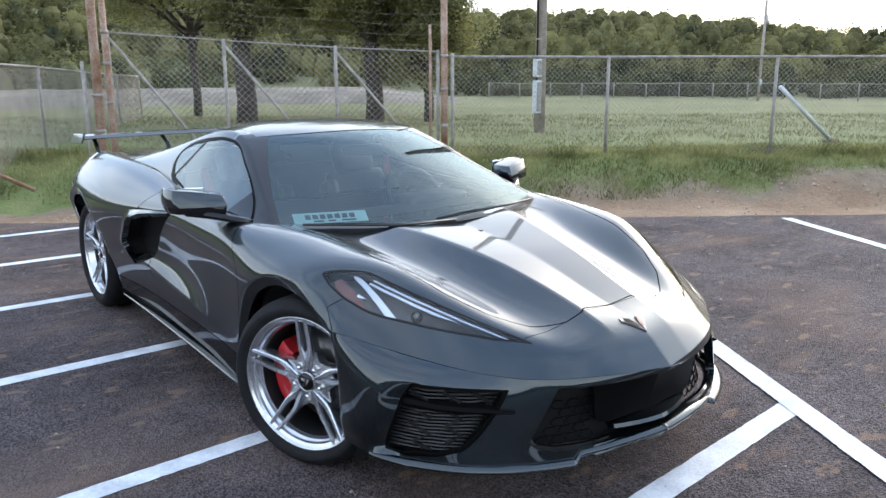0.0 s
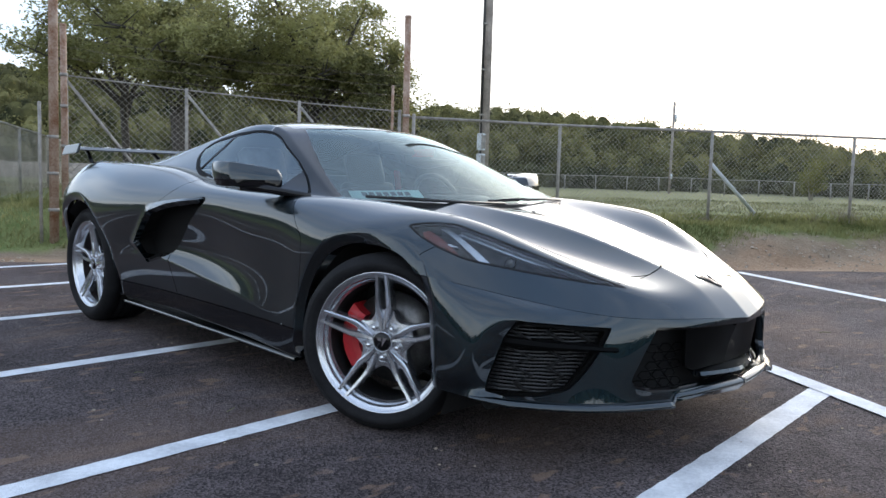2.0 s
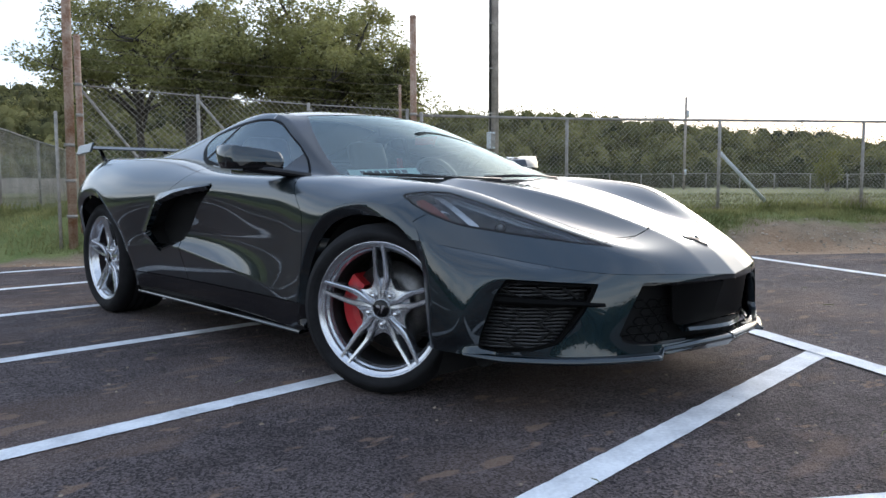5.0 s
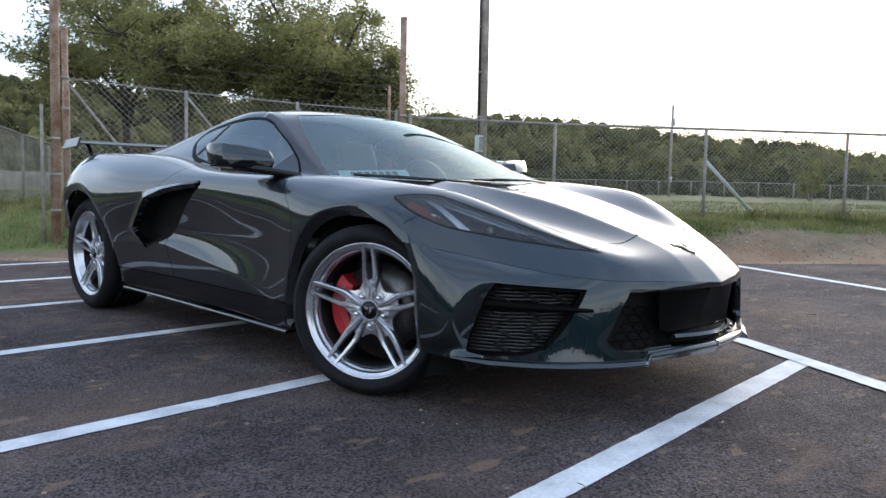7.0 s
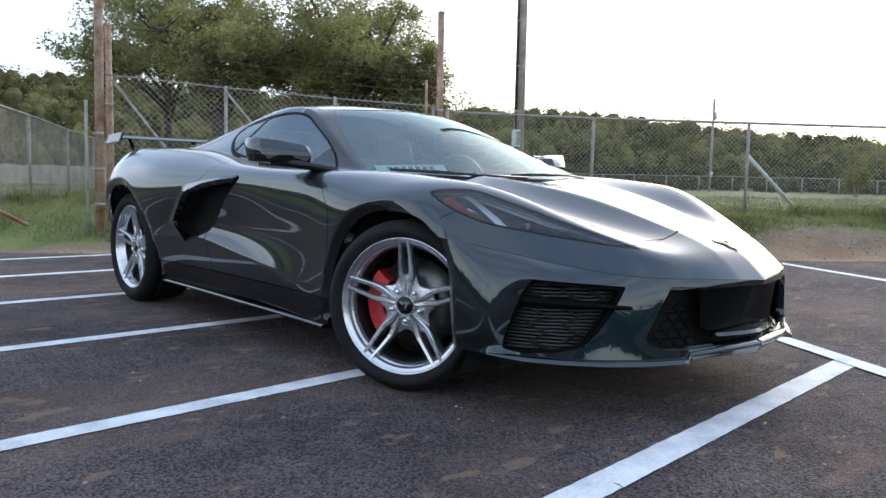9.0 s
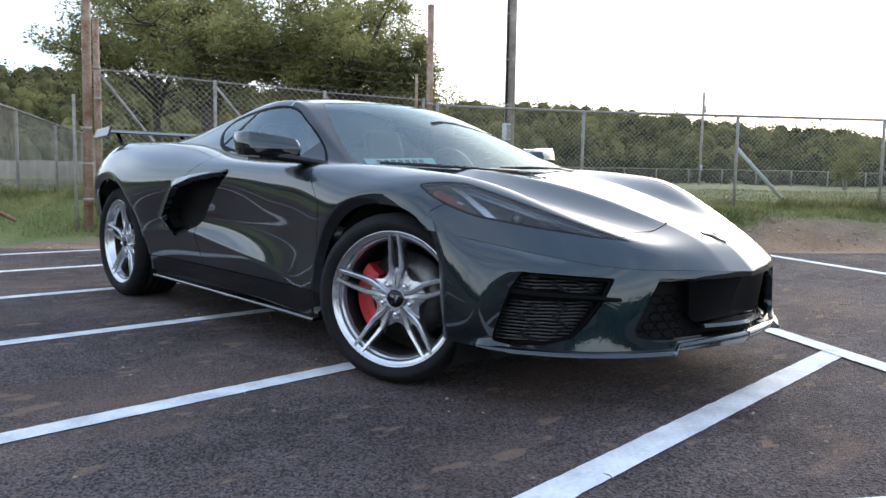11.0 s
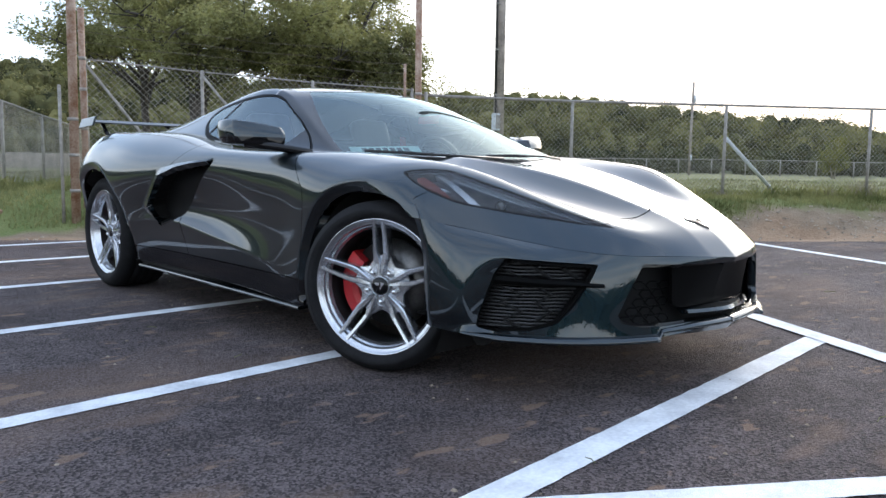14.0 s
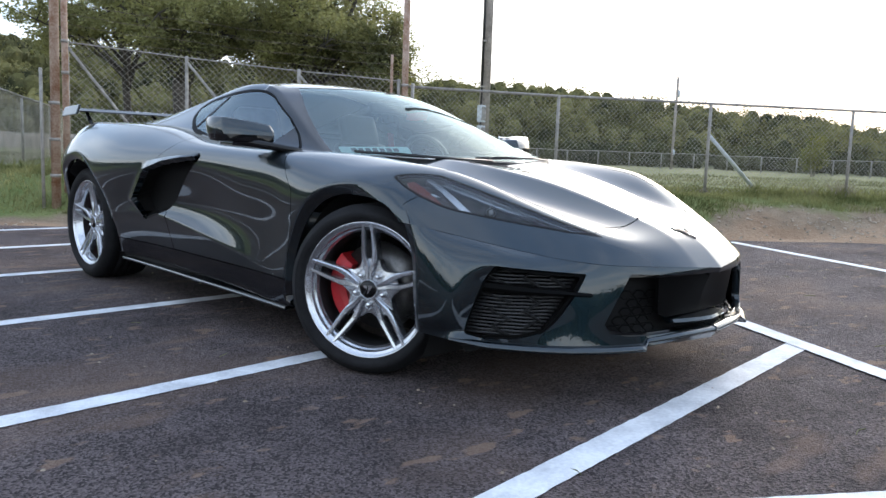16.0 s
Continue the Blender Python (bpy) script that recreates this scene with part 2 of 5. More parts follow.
def loft(lines, nu, per, splits=(), mirror=True):
    """A skin through lines that run along it. Rows of x, y, z, u, v, and quads. u counts knots along the lines, v counts lines."""
    lines = np.array(lines, float)
    nl, nk = lines.shape[:2]
    uq = np.linspace(0, nk - 1, nu)
    t = np.r_[0, np.cumsum(np.linalg.norm(np.diff(lines, axis=1), axis=2).mean(0))]
    along = np.interp(uq, range(nk), t)
    cols = np.array([spline(t, ln, along) for ln in lines])
    vq = np.linspace(0, nl - 1, (nl - 1) * per + 1)
    grid = np.zeros((nu, len(vq), 3))
    cuts = [0, *splits, nl - 1]
    for i in range(nu):
        for a, b in zip(cuts, cuts[1:]):
            sel = (vq >= a) & (vq <= b)
            pts = cols[a : b + 1, i]
            tt = np.arange(a, b + 1, dtype=float)
            if a == 0 and mirror:
                flip = pts[1:][::-1] * (-1, 1, 1)
                grid[i, sel] = spline(np.r_[-tt[1:][::-1], tt], np.r_[flip, pts], vq[sel])
            else:
                grid[i, sel] = spline(tt, pts, vq[sel])
    uu, vv = np.meshgrid(uq, vq, indexing="ij")
    data = np.concatenate([grid, uu[..., None], vv[..., None]], -1).reshape(-1, 5)
    w = len(vq)
    faces = [(i * w + j, i * w + j + 1, (i + 1) * w + j + 1, (i + 1) * w + j) for i in range(nu - 1) for j in range(w - 1)]
    # faces look outwards
    p = data[:, :3]
    f = faces[len(faces) // 2]
    nrm = np.cross(p[f[1]] - p[f[0]], p[f[3]] - p[f[0]])
    if nrm @ (p[f[0]] - np.array([0, p[f[0]][1], 0.3])) < 0:
        faces = [q[::-1] for q in faces]
    return data, faces


def inside(poly, grow=0.0, axes=(1, 2), smooth=True):
    """A test that is positive inside a closed outline in two of the axes."""
    pts = np.array(poly, float)
    if smooth:
        n = len(pts)
        ring = np.r_[pts[-2:], pts, pts[:3]]
        pts = spline(np.arange(-2, n + 3), ring, np.linspace(0, n, n * 8, endpoint=False))
    def test(rows):
        q = rows[:, list(axes)]
        best = np.full(len(q), 1e9)
        odd = np.zeros(len(q), bool)
        for a, b in zip(pts, np.roll(pts, -1, 0)):
            e = b - a
            k = np.clip(((q - a) @ e) / (e @ e + 1e-12), 0, 1)
            best = np.minimum(best, ((q - a - k[:, None] * e) ** 2).sum(1))
            over = (a[1] > q[:, 1]) != (b[1] > q[:, 1])
            odd ^= over & (q[:, 0] < (b[0] - a[0]) * (q[:, 1] - a[1]) / (b[1] - a[1] + 1e-12) + a[0])
        return np.where(odd, 1, -1) * np.sqrt(best) + grow
    return test


def cut(skin, *tests):
    """The piece of a skin where all tests are positive, with clean edges."""
    rows, faces = skin
    for test in tests:
        f = test(rows)
        keep, extra, cache, out = f >= 0, [], {}, []
        n = len(rows)
        for q in faces:
            ks = [keep[i] for i in q]
            if all(ks):
                out.append(q)
            elif any(ks):
                ring = []
                for a, b in zip(q, q[1:] + q[:1]):
                    if keep[a]:
                        ring.append(a)
                    if keep[a] != keep[b]:
                        key = (min(a, b), max(a, b))
                        if key not in cache:
                            w = f[key[0]] / (f[key[0]] - f[key[1]])
                            cache[key] = n + len(extra)
                            extra.append(rows[key[0]] * (1 - w) + rows[key[1]] * w)
                        ring.append(cache[key])
                if len(ring) >= 3:
                    out.append(tuple(ring))
        rows = np.r_[rows, np.array(extra)] if extra else rows
        faces = out
    used = sorted({i for q in faces for i in q})
    back = {i: k for k, i in enumerate(used)}
    return rows[used], [tuple(back[i] for i in q) for q in faces]


def normals(rows, faces):
    n = np.zeros((len(rows), 3))
    for q in faces:
        p = rows[list(q), :3]
        v = np.cross(p[2] - p[0], p[-1] - p[1]) if len(q) > 3 else np.cross(p[1] - p[0], p[2] - p[0])
        n[list(q)] += v
    return n / (np.linalg.norm(n, axis=1, keepdims=True) + 1e-12)


def shift(skin, d):
    rows, faces = skin
    rows = rows.copy()
    rows[:, :3] += normals(rows, faces) * d
    return rows, faces


def rim_of(skin, depth):
    """A folded edge round a sheet, turned inwards, as pressed panels have."""
    rows, faces = skin
    count = {}
    for q in faces:
        for a, b in zip(q, q[1:] + q[:1]):
            count[(a, b)] = 1
    edge = [(a, b) for a, b in count if (b, a) not in count]
    nrm = normals(rows, faces)
    ids = sorted({i for e in edge for i in e})
    back = {i: k for k, i in enumerate(ids)}
    base = rows[ids, :3]
    deep = base - nrm[ids] * depth
    n = len(ids)
    vs = np.r_[base, deep]
    return [tuple(v) for v in vs], [(back[b], back[a], back[a] + n, back[b] + n) for a, b in edge]


def flipped(skin):
    rows, faces = skin
    rows = rows.copy()
    rows[:, 0] *= -1
    return rows, [q[::-1] for q in faces]


def panel(name, skin, material, parent, label="", side=0, fold=0.012):
    """A body panel with folded edges. side -1: the car's right, 1: its left, 0: across the middle."""
    halves = [skin] if side > 0 else [flipped(skin)] if side < 0 else [skin, flipped(skin)]
    pieces = [([tuple(r[:3]) for r in h[0]], h[1]) for h in halves]
    if not side:
        vs, fs = merged(pieces)
        keep, remap = [], {}
        where = {}
        for i, v in enumerate(vs):
            key = tuple(round(c, 5) for c in v) if abs(v[0]) < 1e-4 else i
            if key not in where:
                where[key] = len(keep)
                keep.append(v)
            remap[i] = where[key]
        fs = [tuple(dict.fromkeys(remap[i] for i in q)) for q in fs]
        whole = (np.array(keep), [q for q in fs if len(q) > 2])
    else:
        whole = (np.array(pieces[0][0]), pieces[0][1])
    body = ([tuple(v) for v in whole[0]], whole[1])
    vs, fs = merged([body, rim_of(whole, fold)]) if fold else body
    return part(name, vs, fs, material, parent, label)


# ---- the car: lines of its skin, from nose to tail (half, x outwards) ----
CENTRE = [(0, -.968, .470), (0, -.86, .566), (0, -.69, .628), (0, -.40, .716), (0, -.10, .778), (0, .20, .812), (0, .42, .815), (0, .90, .80),
          (0, 1.40, .80), (0, 1.80, .82), (0, 2.20, .86), (0, 2.70, .90), (0, 3.10, .93), (0, 3.44, .92)]
CREASE = [(0.135, -0.945, 0.478), (0.14, -0.845, 0.567), (0.148, -0.69, 0.636), (0.19, -0.4, 0.727), (0.25, -0.1, 0.792), (0.32, 0.18, 0.827), (0.36, 0.44, 0.822),
          (0.36, 0.9, 0.8), (0.36, 1.4, 0.8), (0.36, 1.8, 0.82), (0.36, 2.2, 0.87), (0.36, 2.7, 0.91), (0.36, 3.1, 0.94), (0.36, 3.43, 0.925)]
VALLEY = [(.37, -.870, .489), (.35, -.80, .553), (.36, -.66, .604), (.42, -.36, .680), (.47, -.08, .744), (.53, .18, .797), (.56, .46, .822), (.60, .90, .81),
          (.60, 1.40, .83), (.60, 1.80, .87), (.60, 2.20, .91), (.60, 2.70, .935), (.60, 3.10, .95), (.58, 3.42, .925)]
CREST = [(.64, -.660, .516), (.60, -.58, .598), (.605, -.46, .678), (.645, -.25, .770), (.695, -.02, .811), (.735, .22, .832), (.765, .50, .842), (.785, .90, .845),
         (.775, 1.40, .872), (.755, 1.80, .925), (.765, 2.25, .958), (.780, 2.68, .966), (.745, 3.06, .958), (.60, 3.38, .915)]
SHOULDER = [(.905, -.25, .600), (.907, -.20, .640), (.905, -.12, .690), (.900, -.02, .728), (.912, .12, .735), (.915, .30, .740), (.905, .55, .765), (.894, .90, .768),
            (.897, 1.40, .776), (.930, 1.85, .775), (.955, 2.25, .790), (.960, 2.68, .785), (.905, 3.05, .775), (.72, 3.38, .76)]
WAIST = [(.930, -.12, .55), (.925, -.09, .56), (.920, -.04, .57), (.915, .04, .57), (.918, .18, .56), (.930, .36, .56), (.908, .58, .56), (.880, .90, .545),
         (.851, 1.40, .56), (.899, 1.86, .585), (.955, 2.28, .58), (.962, 2.68, .58), (.905, 3.05, .58), (.73, 3.39, .58)]
LOWER = [(.90, -.24, .36), (.90, -.19, .36), (.90, -.10, .36), (.90, 0, .36), (.915, .20, .36), (.928, .38, .36), (.908, .60, .335), (.892, .90, .366),
         (.889, 1.40, .439), (.902, 1.86, .480), (.930, 2.30, .43), (.942, 2.68, .38), (.885, 3.05, .40), (.72, 3.37, .42)]
SILL = [(.88, -.24, .20), (.88, -.19, .20), (.88, -.10, .20), (.88, 0, .20), (.91, .22, .20), (.925, .40, .195), (.910, .62, .195), (.885, .90, .20),
        (.862, 1.40, .21), (.850, 1.86, .215), (.87, 2.30, .215), (.88, 2.68, .22), (.84, 3.05, .25), (.70, 3.34, .29)]


def arch_room(rows):
    """How far a place lies outside the wheel arches, seen from the side."""
    dy, dz = np.abs(rows[:, 1] - .07), rows[:, 2] - .300
    ahead = (((dy / .335) ** 3 + (np.maximum(dz, 0) / .385) ** 3) ** (1 / 3) - 1) * .36
    front = np.where(rows[:, 1] < .07, ahead, np.hypot(dy, dz) - .388)
    rear = np.hypot(rows[:, 1] - 2.69, rows[:, 2] - .345) - .395
    return np.where(np.abs(rows[:, 0]) > .6, np.minimum(front, rear), 1.0)


def flanged(skin):
    """The skin turns inwards in a flat band round each arch."""
    rows, faces = skin
    rows = rows.copy()
    rows[:, 0] -= np.clip(.040 - arch_room(rows), 0, .07) * .55 * (rows[:, 2] > .22)
    return rows, faces


SKIN = loft([CENTRE, CREASE, VALLEY, CREST, SHOULDER, WAIST, LOWER, SILL], 261, 14, splits=(1, 6), mirror=False)
RAW_EDGE = SKIN[0][SKIN[0][:, 3] == 0]
SKIN = flanged(SKIN)

# the front apron, from the middle round to the wheel arch
edge_row = RAW_EDGE
F_TOP = [tuple(np.array([np.interp(x, edge_row[:57, 0], edge_row[:57, k]) for k in range(3)])) for x in (0, .20, .41, .55, .69, .80, .87, .9049)] + [(.906, -.15, .606)]
F_UPPER = [(0, -.955, .43), (.20, -.93, .43), (.41, -.864, .43), (.56, -.772, .435), (.71, -.665, .455), (.825, -.53, .475), (.89, -.40, .495), (.915, -.23, .52), (.920, -.13, .53)]
F_LOWER = [(0, -.92, .30), (.20, -.91, .30), (.42, -.864, .30), (.58, -.778, .305), (.73, -.660, .31), (.84, -.53, .315), (.90, -.43, .32), (.912, -.26, .325), (.914, -.16, .33)]
F_LIP = [(0, -.965, .228), (.20, -.94, .226), (.37, -.892, .212), (.55, -.812, .208), (.72, -.680, .215), (.835, -.53, .222), (.89, -.45, .226), (.90, -.26, .228), (.90, -.16, .228)]
APRON = flanged(loft([F_TOP, F_UPPER, F_LOWER, F_LIP], 131, 20, mirror=False))

# the outer flank sinks towards the side vent
flank = APRON[0]
mouth_x = np.interp(flank[:, 2], [.24, .484], [.855, .800])
sink = .028 * np.clip(1 - (flank[:, 0] - mouth_x) / .060, 0, 1) * np.clip((flank[:, 2] - .225) / .03, 0, 1) * np.clip((.488 - flank[:, 2]) / .06, 0, 1) * np.clip((flank[:, 0] - mouth_x + .03) / .02, 0, 1)
flank[:, 0] -= sink * .70
flank[:, 1] += sink * .70

# the cabin
G_MID = [(0, .20, .812), (0, .50, .960), (0, .80, 1.090), (0, 1.06, 1.172), (0, 1.40, 1.212), (0, 1.75, 1.192), (0, 2.20, 1.110), (0, 2.70, 1.010), (0, 3.15, .955)]
G_QUARTER = [(.40, .265, .820), (.35, .56, .955), (.31, .85, 1.078), (.28, 1.10, 1.164), (.28, 1.42, 1.205), (.29, 1.75, 1.182), (.31, 2.20, 1.098), (.33, 2.70, 1.003), (.34, 3.12, .955)]
G_RAIL = [(.745, .455, .836), (.672, .72, .945), (.595, .98, 1.062), (.535, 1.20, 1.150), (.532, 1.42, 1.172), (.560, 1.72, 1.118), (.605, 2.10, 1.030), (.640, 2.55, .968), (.66, 3.05, .952)]
G_BELT = [(.800, .515, .832), (.800, .80, .850), (.792, 1.05, .862), (.784, 1.25, .874), (.768, 1.45, .892), (.738, 1.75, .930), (.715, 2.10, .956), (.71, 2.50, .960), (.70, 3.0, .95)]
G_FOOT = [(x - .004, y, z - .06) for x, y, z in G_BELT]
CABIN = loft([G_MID, G_QUARTER, G_RAIL, G_BELT, G_FOOT], 161, 16, splits=(2, 3))


no_arch = arch_room


def outside(test):
    return lambda rows: -test(rows)


def band(axis, lo, hi):
    return lambda rows: np.minimum(rows[:, axis] - lo, hi - rows[:, axis])


GAP = 0.0025


def door_seam(rows):
    """How far a place lies behind the door's front edge."""
    z = rows[:, 2]
    return rows[:, 1] - .448 - .95 * np.clip(z - .68, 0, .2) - .04 * np.clip((.62 - z) / .25, 0, 1)


HOOD = [(-.6, -.69), (-.16, -.69), (.0, -.695), (.135, -.687), (.155, -.700), (.24, -.700), (.36, -.655), (.47, -.555), (.55, -.42), (.62, -.20), (.67, .05), (.715, .30), (.735, .46), (.60, .52), (0, .55), (-.6, .5)]
LAMP = [(.838, -.079), (.778, -.143), (.722, -.211), (.695, -.279), (.646, -.378), (.597, -.463), (.550, -.540), (.467, -.664), (.426, -.723), (.522, -.647), (.614, -.550), (.678, -.475), (.729, -.408), (.770, -.353), (.801, -.302), (.833, -.217), (.845, -.147)]
INTAKE = [(1.290, .797), (1.47, .780), (1.60, .762), (1.765, .718), (1.86, .642), (1.995, .538), (1.955, .499), (1.886, .449), (1.746, .484), (1.655, .520), (1.575, .590), (1.445, .690), (1.35, .756)]
TRIM = [(1.265, .806), (1.55, .785), (1.783, .757), (1.835, .746), (1.865, .730), (1.918, .687), (2.055, .574), (2.068, .551), (2.055, .53), (1.973, .491), (1.886, .443), (1.93, .50), (1.97, .54), (1.85, .62), (1.74, .70), (1.58, .74), (1.40, .770)]
in_hood = lambda g: inside(HOOD, g, (0, 1), smooth=False)
in_lamp = lambda g: inside(LAMP, g, (0, 1), smooth=False)
in_intake = lambda g: inside(INTAKE, g, (1, 2), smooth=False)


def top_only(rows):
    """Above the widest line."""
    return 4.3 - rows[:, 4]


def no_cabin(rows):
    """Free of the cabin's floor plan."""
    hole = np.minimum(np.minimum(rows[:, 1] - .50, 2.0 - rows[:, 1]), 2.85 - rows[:, 4])
    return -hole


def cover(rows):
    """Positive on the nose cover, ahead of hood, lamps and fenders."""
    x, y = rows[:, 0], rows[:, 1]
    d = (x - .43) * .80 - (y + .72) * .60
    return np.minimum(np.maximum(d, -.70 - y), -.186 - y + (x - .90) * .5)


car = thing("sports_car", "dark grey-green metallic mid-engined sports coupe parked across hatched bay lines", "car")

shell = shift(cut(SKIN, no_arch, no_cabin, outside(in_intake(0.0)), outside(lambda r: np.minimum(in_lamp(-.004)(r), top_only(r)))), -.014)
panel("inner_shell", shell, M_SHELL, car, "black inner body shell", fold=0)

hood_skin = cut(SKIN, in_hood(-GAP), top_only, lambda r: .50 - r[:, 1])
panel("hood", hood_skin, M_PAINT, car, "creased front hood")
for s in (-1, 1):
    fender = cut(SKIN, no_arch, lambda r: -door_seam(r) - GAP * .7, outside(lambda r: np.minimum(in_hood(GAP)(r), top_only(r))), outside(lambda r: np.minimum(in_lamp(.003)(r), top_only(r))),
                 lambda r: -cover(r) - GAP, lambda r: r[:, 2] - .305, no_cabin)
    panel("front_fender", fender, M_PAINT, car, side=s)
    door = cut(SKIN, no_arch, lambda r: door_seam(r) - GAP * .7, lambda r: np.minimum(1.0, 1.90 - r[:, 1]), lambda r: r[:, 4] - 2.9, lambda r: r[:, 2] - .305, outside(in_intake(.012)),
               lambda r: 1.70 + np.maximum(0, .62 - r[:, 2]) * -.3 - r[:, 1] + np.maximum(0, r[:, 2] - .77) * -1.5)
    panel("door", door, M_PAINT, car, side=s)
    quarter = cut(SKIN, no_arch, no_cabin, lambda r: r[:, 1] - 1.705 - np.maximum(0, .62 - r[:, 2]) * -.3 - np.maximum(0, r[:, 2] - .77) * -1.5, lambda r: r[:, 2] - .305, outside(in_intake(.012)))
    panel("rear_quarter", quarter, M_PAINT, car, side=s)
    sill = cut(SKIN, no_arch, lambda r: .300 - r[:, 2], lambda r: r[:, 1] - .05, lambda r: r[:, 4] - 5)
    vs, fs = [], []
    for i in range(13):
        k = i / 12
        y = .47 + 1.78 * k
        x = .938 - .066 * k - .03 * (1 - k) * k
        for dx, z in ((-.10, .196), (-.004, .190), (0, .184), (-.004, .176), (-.10, .180)):
            vs.append((s * (x + dx * (1 - .5 * (i in (0, 12)))), y, z))
    for k in range(12):
        fs += [(k * 5 + i, k * 5 + (i + 1) % 5, k * 5 + 5 + (i + 1) % 5, k * 5 + 5 + i) for i in range(5)]
    fs += [tuple(range(5)), tuple(range(60, 65))]
    part("skirt_blade", vs, fs, M_PAINT, car, "thin blade along the side skirt", smooth=False)
    panel("side_skirt", sill, M_GLOSSBLACK, car, "dark side skirt", side=s)

nose = cut(SKIN, no_arch, cover, outside(lambda r: np.minimum(in_hood(GAP)(r), top_only(r))), outside(lambda r: np.minimum(in_lamp(.003)(r), top_only(r))), lambda r: np.where(r[:, 1] > -.256, 5.3, 4.02) - r[:, 4])
panel("nose_cover", nose, M_PAINT, car, "painted nose above the grille")

# tail panel, closing the skin behind
tail_top = [c[-1] for c in (CENTRE, CREASE, VALLEY, CREST, SHOULDER, WAIST, LOWER, SILL)]
ring = [(-x, y, z) for x, y, z in tail_top[1:]][::-1] + tail_top
bmt = bmesh.new()
f = bmt.faces.new([bmt.verts.new((x * .995, y - .006, z)) for x, y, z in ring])
r = bmesh.ops.inset_region(bmt, faces=[f], thickness=.05, depth=.03)
bm_part("tail_panel", bmt, M_PAINT, car, smooth=False)

# apron with grille and side vents
VENT = [(.562, .464), (.66, .472), (.798, .484), (.815, .44), (.834, .37), (.850, .29), (.853, .247), (.825, .237), (.76, .243), (.695, .268), (.655, .315), (.604, .391)]
GRILLE = [(-.2, .452), (.0, .452), (.20, .455), (.428, .464), (.475, .38), (.520, .292), (.506, .266), (.44, .250), (.36, .248), (.20, .250), (0, .250), (-.2, .250)]
in_vent = lambda g: inside(VENT, g, (0, 2), smooth=False)
in_grille = lambda g: inside(GRILLE, g, (0, 2), smooth=False)
apron = cut(APRON, no_arch, lambda r: r[:, 4] - .03 * np.clip((.885 - r[:, 0]) / .12, 0, 1), outside(in_vent(0)), outside(in_grille(0)))
panel("front_bumper", apron, M_PAINT, car, "painted bumper with large lower openings", fold=.03)
panel("bumper_core", shift(cut(APRON, no_arch, outside(in_vent(.004)), outside(in_grille(.004))), -.012), M_SHELL, car, fold=0)


def apron_at(x, z, depth=0.0):
    """A place on the apron at a given height, sunk by depth."""
    rows = APRON[0]
    k = np.argsort(np.hypot(rows[:, 0] - x, rows[:, 2] - z))[:4]
    w = 1 / (np.hypot(rows[k, 0] - x, rows[k, 2] - z) + 1e-4)
    y = (rows[k, 1] * w).sum() / w.sum()
    return Vector((x - depth * .55, y + depth * .85, z))


